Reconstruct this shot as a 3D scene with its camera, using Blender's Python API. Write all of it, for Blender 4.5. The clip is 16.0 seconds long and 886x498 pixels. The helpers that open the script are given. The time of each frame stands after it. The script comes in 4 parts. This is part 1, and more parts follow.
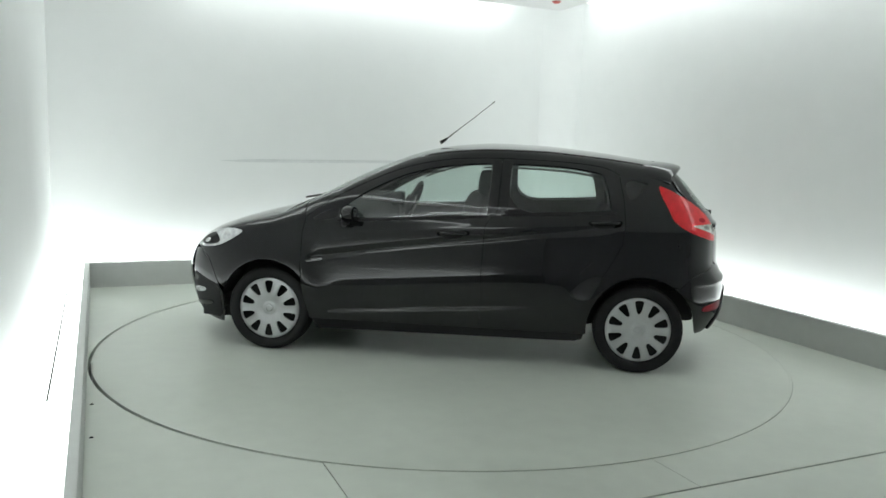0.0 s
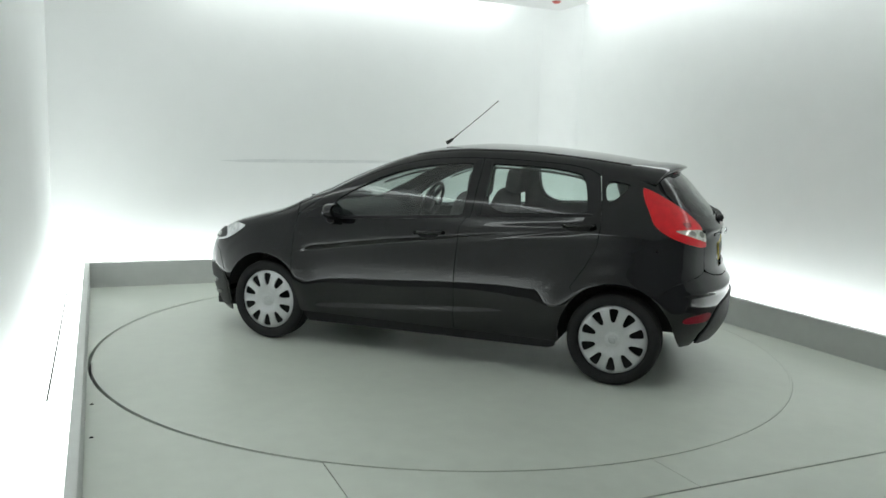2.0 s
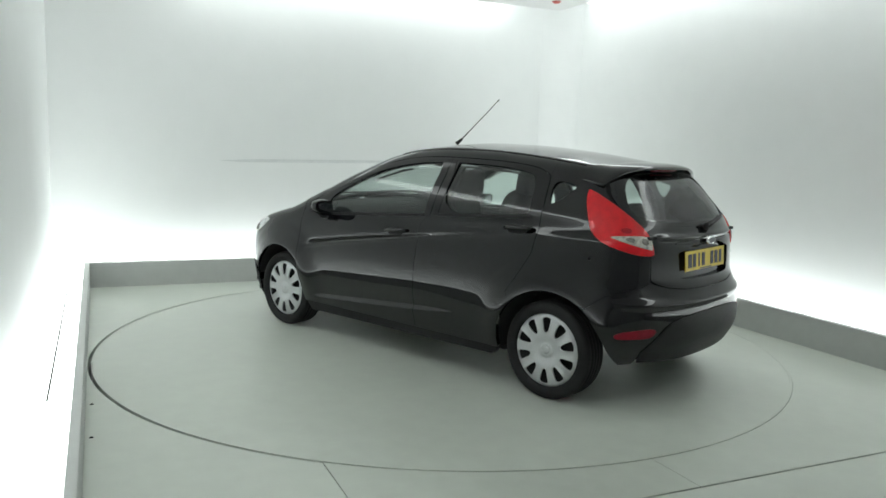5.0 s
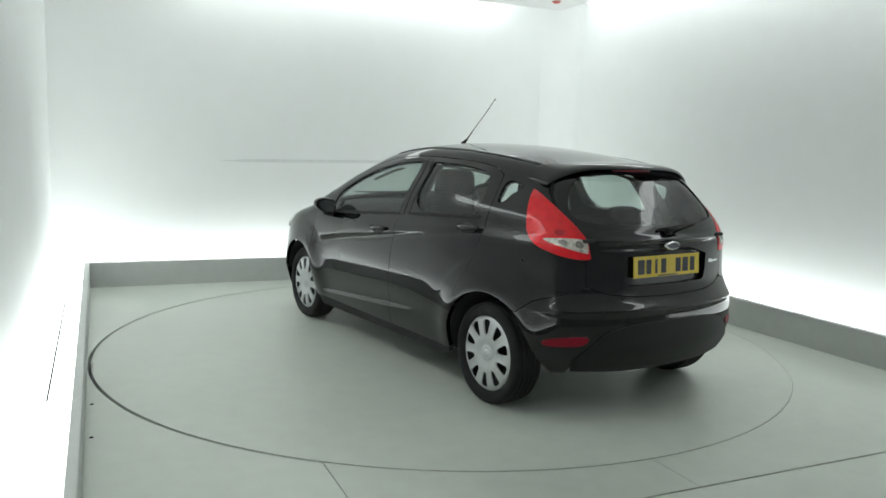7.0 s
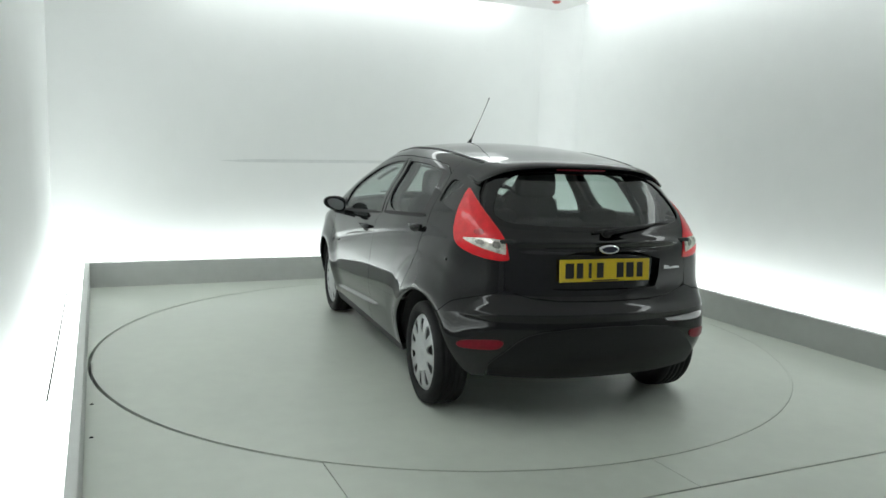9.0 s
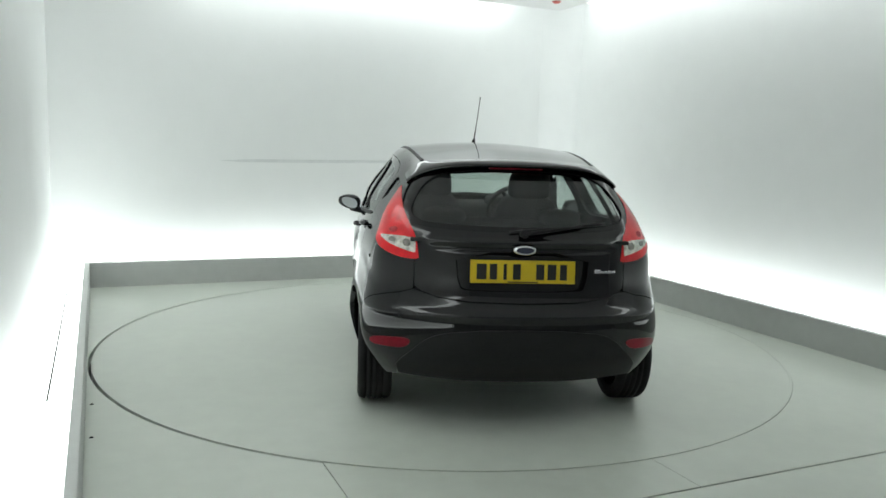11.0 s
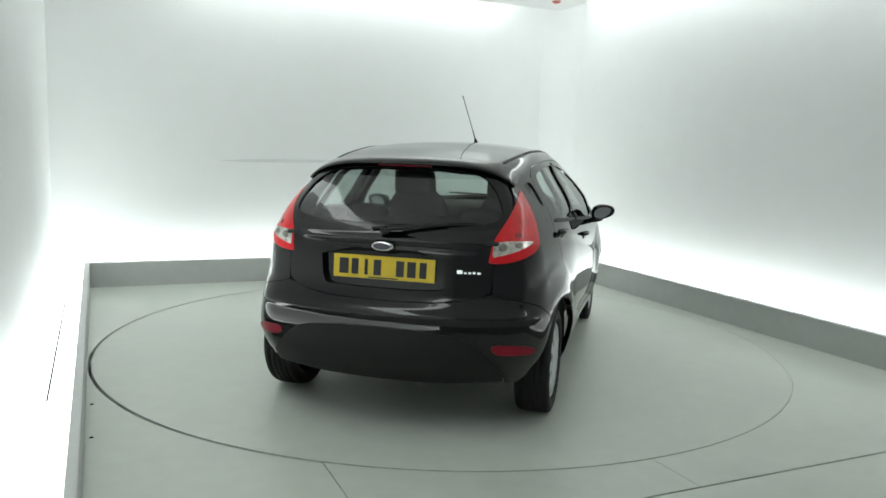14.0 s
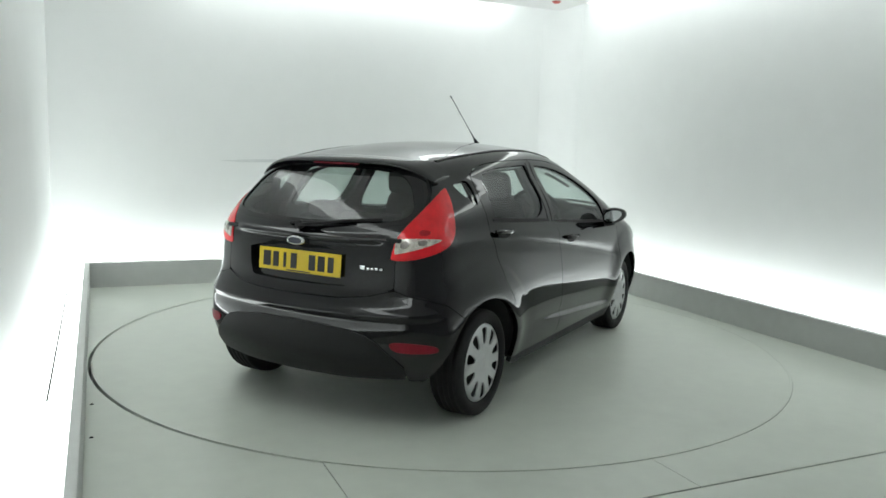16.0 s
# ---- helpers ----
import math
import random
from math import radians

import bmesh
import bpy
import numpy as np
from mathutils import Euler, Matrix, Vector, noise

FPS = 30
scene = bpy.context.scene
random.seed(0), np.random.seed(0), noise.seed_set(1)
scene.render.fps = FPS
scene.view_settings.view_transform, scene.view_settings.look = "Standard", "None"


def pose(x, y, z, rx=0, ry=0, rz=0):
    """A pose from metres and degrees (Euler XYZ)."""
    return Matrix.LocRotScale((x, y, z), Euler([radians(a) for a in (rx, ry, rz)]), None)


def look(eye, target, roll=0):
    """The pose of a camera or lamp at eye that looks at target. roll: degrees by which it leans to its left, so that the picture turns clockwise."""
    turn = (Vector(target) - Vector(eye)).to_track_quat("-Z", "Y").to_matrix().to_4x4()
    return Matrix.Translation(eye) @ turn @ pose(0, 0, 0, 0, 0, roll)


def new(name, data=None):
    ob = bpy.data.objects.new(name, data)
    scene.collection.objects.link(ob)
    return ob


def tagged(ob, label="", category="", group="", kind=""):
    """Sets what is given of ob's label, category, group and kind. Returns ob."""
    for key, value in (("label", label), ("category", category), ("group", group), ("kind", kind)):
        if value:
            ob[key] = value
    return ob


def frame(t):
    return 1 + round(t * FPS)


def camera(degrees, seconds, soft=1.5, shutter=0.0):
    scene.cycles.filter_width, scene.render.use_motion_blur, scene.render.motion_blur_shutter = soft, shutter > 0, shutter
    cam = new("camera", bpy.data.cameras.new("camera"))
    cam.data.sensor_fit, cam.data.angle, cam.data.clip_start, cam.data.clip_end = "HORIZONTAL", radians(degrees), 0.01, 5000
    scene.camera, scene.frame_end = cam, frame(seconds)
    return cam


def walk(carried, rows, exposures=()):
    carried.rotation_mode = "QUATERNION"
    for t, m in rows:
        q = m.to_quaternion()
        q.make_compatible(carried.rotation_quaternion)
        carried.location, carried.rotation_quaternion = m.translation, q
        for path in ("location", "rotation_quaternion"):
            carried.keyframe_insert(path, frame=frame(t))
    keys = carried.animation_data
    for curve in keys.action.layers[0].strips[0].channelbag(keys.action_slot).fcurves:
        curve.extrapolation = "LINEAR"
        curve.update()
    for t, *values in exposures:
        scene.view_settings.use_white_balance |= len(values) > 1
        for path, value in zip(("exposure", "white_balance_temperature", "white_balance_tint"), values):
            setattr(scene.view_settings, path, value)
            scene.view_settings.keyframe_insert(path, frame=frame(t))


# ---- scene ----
from mathutils.geometry import delaunay_2d_cdt

# ---- camera: fixed high in the corner of the booth ----
EYE = Vector((0.0, -5.7226, 1.4372))
YAW, PITCH, ROLL = 0.0031, -0.1323, 1.8311
AHEAD = Vector((-math.sin(YAW) * math.cos(PITCH), math.cos(YAW) * math.cos(PITCH), math.sin(PITCH)))
cam = camera(59.37, 16.0, soft=1.6)
walk(cam, [(0.0, look(EYE, EYE + AHEAD, ROLL)), (16.0, look(EYE, EYE + AHEAD, ROLL))], exposures=[(0.0, 0.0), (16.0, 0.0)])

# ---- light: only the lit troughs of the booth; a dim world outside ----
world = bpy.data.worlds.new("world")
scene.world = world
world.use_nodes = True
world.node_tree.nodes["Background"].inputs[0].default_value = (0.02, 0.02, 0.02, 1)
LOWER_GLOW, UPPER_GLOW = 5.1, 2.9
GLOW_TINT = (0.935, 1.0, 0.98)


# ---- materials ----
def material(name, colour, rough=0.5, metal=0.0, noise_scale=0.0, vary=0.0, bump=0.0, bump_scale=200.0, coat=0.0, spec=0.5, rough_vary=0.0):
    """A principled surface; colour wanders by `vary` at noise_scale and finer, with fine relief."""
    m = bpy.data.materials.new(name)
    m.use_nodes = True
    nt = m.node_tree
    b = nt.nodes["Principled BSDF"]
    b.inputs["Base Color"].default_value = (*colour, 1)
    b.inputs["Roughness"].default_value = rough
    b.inputs["Metallic"].default_value = metal
    b.inputs["Specular IOR Level"].default_value = spec
    if coat:
        b.inputs["Coat Weight"].default_value = coat
        b.inputs["Coat Roughness"].default_value = 0.02
        b.inputs["Coat IOR"].default_value = 1.55
    tc = nt.nodes.new("ShaderNodeTexCoord")
    if vary or rough_vary:
        big, small, add = nt.nodes.new("ShaderNodeTexNoise"), nt.nodes.new("ShaderNodeTexNoise"), nt.nodes.new("ShaderNodeMath")
        for n, s in ((big, noise_scale), (small, noise_scale * 9)):
            n.inputs["Scale"].default_value = s
            n.inputs["Detail"].default_value = 4
            nt.links.new(tc.outputs["Object"], n.inputs["Vector"])
        half = nt.nodes.new("ShaderNodeMath")
        half.operation, half.inputs[1].default_value = "MULTIPLY", 0.5
        add.operation = "ADD"
        nt.links.new(big.outputs["Fac"], add.inputs[0])
        nt.links.new(small.outputs["Fac"], half.inputs[0])
        nt.links.new(half.outputs[0], add.inputs[1])
    if vary:
        ramp = nt.nodes.new("ShaderNodeMapRange")
        ramp.inputs["From Min"].default_value, ramp.inputs["From Max"].default_value = 0.45, 1.05
        ramp.inputs["To Min"].default_value, ramp.inputs["To Max"].default_value = 1 - vary, 1 + vary
        scale = nt.nodes.new("ShaderNodeVectorMath")
        scale.operation, scale.inputs[0].default_value = "SCALE", colour
        nt.links.new(add.outputs[0], ramp.inputs["Value"])
        nt.links.new(ramp.outputs[0], scale.inputs["Scale"])
        nt.links.new(scale.outputs[0], b.inputs["Base Color"])
    if rough_vary:
        ramp = nt.nodes.new("ShaderNodeMapRange")
        ramp.inputs["From Min"].default_value, ramp.inputs["From Max"].default_value = 0.45, 1.05
        ramp.inputs["To Min"].default_value, ramp.inputs["To Max"].default_value = rough - rough_vary, rough + rough_vary
        nt.links.new(add.outputs[0], ramp.inputs["Value"])
        nt.links.new(ramp.outputs[0], b.inputs["Roughness"])
    if bump:
        n, bp = nt.nodes.new("ShaderNodeTexNoise"), nt.nodes.new("ShaderNodeBump")
        n.inputs["Scale"].default_value, n.inputs["Detail"].default_value = bump_scale, 3
        bp.inputs["Strength"].default_value, bp.inputs["Distance"].default_value = bump, 0.002
        nt.links.new(tc.outputs["Object"], n.inputs["Vector"])
        nt.links.new(n.outputs["Fac"], bp.inputs["Height"])
        nt.links.new(bp.outputs["Normal"], b.inputs["Normal"])
    return m


def glowing(name, colour, strength):
    m = bpy.data.materials.new(name)
    m.use_nodes = True
    b = m.node_tree.nodes["Principled BSDF"]
    b.inputs["Base Color"].default_value = (0.8, 0.8, 0.8, 1)
    b.inputs["Emission Color"].default_value = (*colour, 1)
    b.inputs["Emission Strength"].default_value = strength
    return m


M_WALL = material("white_wall_paint", (0.83, 0.845, 0.84), 0.75, noise_scale=0.5, vary=0.025, bump=0.08, bump_scale=60)
M_FLOOR = material("grey_floor_paint", (0.585, 0.622, 0.562), 0.38, noise_scale=0.9, vary=0.10, bump=0.06, bump_scale=90, rough_vary=0.10)
M_KERB = material("grey_kerb_paint", (0.555, 0.57, 0.555), 0.55, noise_scale=1.5, vary=0.07, bump=0.1, bump_scale=80)
M_CEIL = material("ceiling_paint", (0.84, 0.84, 0.84), 0.8, noise_scale=0.7, vary=0.02, bump=0.05)
M_GAP = material("dark_gap", (0.02, 0.025, 0.022), 0.8, noise_scale=6, vary=0.3)
# grey of the unseen front wall, set for dim reflections in the car
M_FRONT = material("unseen_front_grey", (0.42, 0.425, 0.43), 0.6, noise_scale=1.0, vary=0.05, bump=0.05)
M_LOW = glowing("lower_light_diffuser", GLOW_TINT, LOWER_GLOW)
M_HIGH = glowing("upper_light_diffuser", GLOW_TINT, UPPER_GLOW)
# shade of the back wall's joint line, put into a grey colour
M_JOINT_SHADE = material("grey_joint_shade", (0.70, 0.715, 0.715), 0.8, noise_scale=2.0, vary=0.12)
M_RED = material("faded_red_plastic", (0.55, 0.12, 0.10), 0.5, noise_scale=30, vary=0.1)


# ---- builders ----
def to_object(name, bm, mat, parent=None, label="", smooth=False):
    me = bpy.data.meshes.new(name)
    bm.to_mesh(me)
    bm.free()
    me.materials.append(mat)
    if smooth:
        for p in me.polygons:
            p.use_smooth = True
    ob = new(name, me)
    ob.parent = parent
    if label:
        ob["label"] = label
    return ob


def part(name, bm, mat, parent, label="", smooth=False):
    return to_object(name, bm, mat, parent, label, smooth)


def box_into(bm, lo, hi):
    vs = [bm.verts.new((x, y, z)) for x in (lo[0], hi[0]) for y in (lo[1], hi[1]) for z in (lo[2], hi[2])]
    for f in ((0, 1, 3, 2), (4, 6, 7, 5), (0, 4, 5, 1), (2, 3, 7, 6), (0, 2, 6, 4), (1, 5, 7, 3)):
        bm.faces.new([vs[i] for i in f])
    return vs


def box(lo, hi, bevel=0.0, segments=2):
    bm = bmesh.new()
    box_into(bm, lo, hi)
    if bevel:
        bmesh.ops.bevel(bm, geom=bm.edges[:], offset=bevel, segments=segments, affect="EDGES", profile=0.6)
    return bm


def prism(outline, z0, z1, bevel=0.0):
    """An upright solid over a plan outline."""
    bm = bmesh.new()
    low = [bm.verts.new((x, y, z0)) for x, y in outline]
    high = [bm.verts.new((x, y, z1)) for x, y in outline]
    n = len(outline)
    bm.faces.new(low[::-1])
    top = bm.faces.new(high)
    for i in range(n):
        bm.faces.new((low[i], low[(i + 1) % n], high[(i + 1) % n], high[i]))
    bmesh.ops.recalc_face_normals(bm, faces=bm.faces[:])
    if bevel:
        bmesh.ops.bevel(bm, geom=list(top.edges), offset=bevel, segments=1, affect="EDGES")
    return bm


def lathe(profile, n, axis="y"):
    """Turned about the y axis: profile of (radius, y)."""
    bm = bmesh.new()
    rings = []
    for r, y in profile:
        rings.append([bm.verts.new((r * math.cos(2 * math.pi * i / n), y, r * math.sin(2 * math.pi * i / n))) for i in range(n)])
    for a, b in zip(rings, rings[1:]):
        for i in range(n):
            bm.faces.new((a[i], a[(i + 1) % n], b[(i + 1) % n], b[i]))
    bmesh.ops.recalc_face_normals(bm, faces=bm.faces[:])
    return bm


# ---- the booth; its walls stand turned to the world's axes ----
BOOTH = pose(0, 0, 0, 0, 0, 24.27)
LEFT, RIGHT, BACK, FRONT = 2.439, 2.57, 2.728, -5.6      # inner faces of the kerb
KERB, DEPTH = 0.236, 0.045
WALL_L, WALL_R, BACK_WALL, FRONT_WALL = 2.76, 2.89, 3.04, -5.95
TOP, PANEL = 3.3, 2.97
RING = 2.415


def setting(name, bm, mat, label, parent=None):
    ob = to_object(name, bm, mat, parent)
    if parent is None:
        ob.matrix_world = BOOTH
        tagged(ob, label, name.split("_")[0], kind="structure")
    return ob


def arc(r, a0, a1, n, shift=0.0):
    return [(shift + r * math.cos(a0 + (a1 - a0) * i / n), r * math.sin(a0 + (a1 - a0) * i / n)) for i in range(n + 1)]


def build_booth():
    setting("wall_back", box((-WALL_L - 0.1, BACK_WALL, -0.1), (WALL_R + 0.1, BACK_WALL + 0.1, TOP)), M_WALL, "plain white painted back wall of the photo booth")
    setting("wall_left", box((-WALL_L - 0.1, FRONT_WALL, -0.1), (-WALL_L, BACK_WALL, TOP)), M_WALL, "plain white painted side wall of the photo booth")
    setting("wall_right", box((WALL_R, FRONT_WALL, -0.1), (WALL_R + 0.1, BACK_WALL, TOP)), M_WALL, "plain white painted side wall of the photo booth")
    # front wall stays out of view; added to darken what the car reflects
    setting("wall_front", box((-WALL_L - 0.1, FRONT_WALL - 0.1, -0.1), (WALL_R + 0.1, FRONT_WALL, TOP)), M_FRONT, "unseen plain grey wall closing the entry side, toned for the car's reflections")
    bend, bm = 0.34, bmesh.new()
    rows = []
    for k in range(17):
        a = math.pi / 2 * k / 16
        u, v = WALL_R - bend + bend * math.cos(a), BACK_WALL - bend + bend * math.sin(a)
        rows.append([bm.verts.new((u - d * math.cos(a), v - d * math.sin(a), z)) for d, z in ((0.003, 0.172), (0.003, TOP - 0.002), (0.0, TOP - 0.002), (0.0, 0.172))])
    for p, q in zip(rows, rows[1:]):
        for k in range(4):
            bm.faces.new((p[k], p[(k + 1) % 4], q[(k + 1) % 4], q[k]))
    bm.faces.new(rows[0])
    bm.faces.new(rows[-1][::-1])
    bmesh.ops.recalc_face_normals(bm, faces=bm.faces[:])
    corner = setting("wall_corner", bm, M_WALL, "smoothly rounded white inner corner of the photo booth")
    corner.data.polygons.foreach_set("use_smooth", [True] * len(corner.data.polygons))
    corner.data.set_sharp_from_angle(angle=radians(40))
    setting("ceiling", box((-WALL_L - 0.1, FRONT_WALL - 0.1, TOP), (WALL_R + 0.1, BACK_WALL + 0.1, TOP + 0.1)), M_CEIL, "white ceiling above the light coves")
    setting("ceiling_panel", box((-LEFT + 0.16, FRONT, PANEL), (2.41, 2.45, PANEL + 0.05)), M_CEIL, "white suspended ceiling panel with lit edges")
    setting("floor_base", box((-WALL_L, FRONT_WALL, -0.12), (WALL_R, BACK_WALL, -0.06)), M_GAP, "dark void under the floor plates")
    g = 0.003
    ring = RING + 0.014
    floor = new("floor")
    floor.matrix_world = BOOTH
    tagged(floor, "painted grey-green floor plates around the turntable", "floor", kind="structure")
    back = arc(ring, 0, math.pi, 96, -0.007) + [(-LEFT, 0), (-LEFT, BACK), (RIGHT, BACK), (RIGHT, 0)]
    part("floor_plate", prism(back, -0.06, 0.0), M_FLOOR, floor)
    seams, front = (-1.446, 0.02), -2.755
    edges = [-LEFT, seams[0], seams[1], RIGHT]
    for i in range(3):
        u0, u1 = edges[i] + (g / 2 if i else 0), edges[i + 1] - (g / 2 if i < 2 else 0)
        c0 = math.atan2(-math.sqrt(max(0, ring * ring - u0 * u0)), u0)
        c1 = math.atan2(-math.sqrt(max(0, ring * ring - u1 * u1)), u1)
        lower = arc(ring if i == 0 else ring - 0.006, min(0.0, c1), c0, 40, -0.007)
        if i == 0:
            lower = lower + [(-LEFT, 0)]
        if i == 2:
            lower = [(RIGHT, 0)] + lower
        part("floor_plate", prism(lower + [(u0, front + 0.012), (u1, front + 0.012)], -0.06, 0.0), M_FLOOR, floor)
    part("floor_plate", box((-LEFT, FRONT, -0.06), (RIGHT, front, 0.0)), M_FLOOR, floor)
    for name, lo, hi in (("kerb_left", (-LEFT - DEPTH, FRONT, -0.06), (-LEFT, BACK + DEPTH, KERB)), ("kerb_right", (RIGHT, FRONT, -0.06), (RIGHT + DEPTH, BACK + DEPTH, KERB)),
                         ("kerb_back", (-LEFT, BACK, -0.06), (RIGHT, BACK + DEPTH, KERB))):
        setting(name, box(lo, hi, 0.004, 1), M_KERB, "low grey painted kerb hiding the floor lights")
    # glowing diffusers in the trough behind the kerb, and in the cove round the ceiling panel
    z, near = 0.15, -4.8
    for name, lo, hi in (("light_trough_left", (-2.594, near, z), (-LEFT - DEPTH, BACK_WALL - 0.01, z + 0.02)), ("light_trough_right", (RIGHT + DEPTH, near, z), (2.748, BACK_WALL - 0.01, z + 0.02)),
                         ("light_trough_back", (-LEFT - DEPTH + 0.001, BACK + DEPTH, z), (RIGHT + DEPTH - 0.001, BACK_WALL - 0.15, z + 0.02))):
        setting(name, box(lo, hi), M_LOW, "glowing white light diffuser in the floor trough")
    for name, lo, hi in (("light_strip_left", (-WALL_L, near, z), (-2.600, BACK_WALL, z + 0.018)), ("light_strip_right", (2.754, near, z), (WALL_R, BACK_WALL, z + 0.018)),
                         ("light_strip_back", (-2.600, BACK_WALL - 0.144, z), (2.754, BACK_WALL, z + 0.018))):
        setting(name, box(lo, hi), M_LOW, "glowing white light strip beside the wall")
    setting("trim_joint", box((-2.602, -1.2, z + 0.019), (-2.592, 1.95, z + 0.024)), M_GAP, "thin dark joint between the floor light panels")
    z = PANEL + 0.12
    for name, lo, hi in (("light_cove_left", (-WALL_L + 0.02, near, z), (-LEFT + 0.1, 1.7, z + 0.02)), ("light_cove_right", (RIGHT - 0.1, near, z), (WALL_R - 0.02, BACK_WALL - 0.55, z + 0.02)),
                         ("light_cove_back", (-1.75, BACK - 0.1, z), (RIGHT - 0.5, BACK_WALL - 0.02, z + 0.02))):
        setting(name, box(lo, hi), M_HIGH, "glowing white light strip in the ceiling cove")
    # back-wall shade line as a thin grey painted strip, dying out at one end
    bm = bmesh.new()
    rows = []
    for k in range(25):
        u = -1.19 + 2.9 * k / 24
        d = min(1.0, (u + 1.21) / 0.3)
        rows.append([bm.verts.new((u, BACK_WALL - y, 1.214 + 0.011 * (u + 1.19) + z * d)) for y, z in ((0.0005, -0.016), (0.003, -0.012), (0.003, 0.012), (0.0005, 0.016))])
    for p, q in zip(rows, rows[1:]):
        for k in range(3):
            bm.faces.new((p[k], q[k], q[k + 1], p[k + 1]))
    setting("trim_joint_strip", bm, M_JOINT_SHADE, "thin grey strip painted as the shaded joint line across the white wall")
    for v in (-0.789, -1.296):
        bolt = lathe([(0.001, 0.004), (0.007, 0.004), (0.010, 0.001), (0.010, 0.0)], 12)
        bmesh.ops.rotate(bolt, verts=bolt.verts[:], matrix=Matrix.Rotation(radians(90), 3, "X"))
        bmesh.ops.translate(bolt, verts=bolt.verts[:], vec=(-2.408, v, 0.0))
        part("bolt", bolt, M_GAP, floor)


def build_turntable():
    table = new("turntable")
    tagged(table, "round grey-green painted steel turntable set in the floor", "turntable")
    part("disc", prism(arc(RING, 0, 2 * math.pi, 240)[:-1], -0.05, 0.0, 0.002), M_FLOOR, table)
    lip = lathe([(RING - 0.012, -0.004), (RING - 0.012, 0.0015), (RING + 0.001, 0.0015), (RING + 0.001, -0.03)], 240)
    bmesh.ops.rotate(lip, verts=lip.verts[:], matrix=Matrix.Rotation(radians(90), 3, "X"))
    part("edge_ring", lip, M_FLOOR, table, "painted steel edge ring")
    return table


def build_sensor():
    bm = lathe([(0.001, -0.022), (0.022, -0.020), (0.03, -0.014), (0.045, -0.006), (0.048, 0.0)], 24)
    bmesh.ops.rotate(bm, verts=bm.verts[:], matrix=Matrix.Rotation(radians(90), 3, "X"))
    ob = to_object("ceiling_sensor", bm, M_RED, None, "", True)
    ob.matrix_world = BOOTH @ pose(2.094, 2.017, PANEL)
    tagged(ob, "small faded red sensor on the ceiling panel", "sensor")


build_booth()
build_sensor()
turntable = build_turntable()


# ---- the car's body as one smooth surface: x ahead, y to the left, z up, the wheels' middle at 0 ----
def curve(xs, ys):
    """A smooth line through a few stations (monotone cubic)."""
    xs, ys = np.array(xs, float), np.array(ys, float)
    h, d = np.diff(xs), np.diff(ys) / np.diff(xs)
    m = np.zeros(len(xs))
    m[0], m[-1] = d[0], d[-1]
    for i in range(1, len(xs) - 1):
        if d[i - 1] * d[i] > 0:
            w1, w2 = 2 * h[i] + h[i - 1], h[i] + 2 * h[i - 1]
            m[i] = (w1 + w2) / (w1 / d[i - 1] + w2 / d[i])

    def at(x):
        x = np.asarray(x, float)
        i = np.clip(np.searchsorted(xs, x) - 1, 0, len(xs) - 2)
        t = (x - xs[i]) / h[i]
        inside = np.clip(t, 0, 1)
        a, b, c, e = ys[i], ys[i + 1], m[i] * h[i], m[i + 1] * h[i]
        s = inside
        v = a * (1 + 2 * s) * (1 - s) ** 2 + c * s * (1 - s) ** 2 + b * s * s * (3 - 2 * s) + e * s * s * (s - 1)
        return v + (t - inside) * np.where(t < 0, c, e)
    return at


def smax(a, b, k):
    h = np.maximum(k - np.abs(a - b), 0) / k
    return np.maximum(a, b) + h * h * k / 4


AXLE, HUB = 1.2445, 0.288
SECTION = curve([0.10, 0.18, 0.26, 0.36, 0.48, 0.60, 0.72, 0.82, 0.90, 0.96, 1.04, 1.14, 1.24, 1.34, 1.42, 1.50],
                [0.750, 0.781, 0.802, 0.822, 0.837, 0.834, 0.824, 0.813, 0.795, 0.773, 0.752, 0.702, 0.639, 0.593, 0.568, 0.537])
ROOF = curve([-1.90, -1.70, -1.55, -1.31, -0.91, -0.54, -0.25, 0.0, 0.24, 0.575, 0.844, 1.03, 1.20, 1.40, 1.64, 1.85, 1.98, 2.08],
             [1.217, 1.286, 1.313, 1.345, 1.395, 1.424, 1.430, 1.414, 1.374, 1.256, 1.131, 1.029, 0.957, 0.906, 0.841, 0.764, 0.680, 0.524])
REAR = curve([0.10, 0.20, 0.30, 0.40, 0.50, 0.58, 0.64, 0.70, 0.80, 0.90, 0.97, 1.05, 1.15, 1.25, 1.35, 1.45],
             [-1.615, -1.711, -1.795, -1.836, -1.841, -1.836, -1.811, -1.788, -1.783, -1.774, -1.748, -1.693, -1.611, -1.528, -1.451, -1.375])
NOSE = curve([0.10, 0.20, 0.35, 0.50, 0.62, 0.72, 0.82, 0.92],
             [1.873, 1.978, 2.050, 2.075, 2.052, 2.011, 1.935, 1.832])
GROOVE = curve([-1.3, -0.961, -0.5, 0.0, 0.465, 0.95], [0.955, 0.912, 0.850, 0.783, 0.718, 0.640])      # lower lip of the tapering door groove
BELT = curve([-1.3, -1.0, 0.1, 1.1], [0.965, 0.95, 0.872, 0.80])


TAPER = (0.047, -0.014, 0.127, 0.051)
ROUND = curve([0.2, 0.5, 0.8, 1.0, 1.3], [0.186, 0.187, 0.206, 0.201, 0.171])


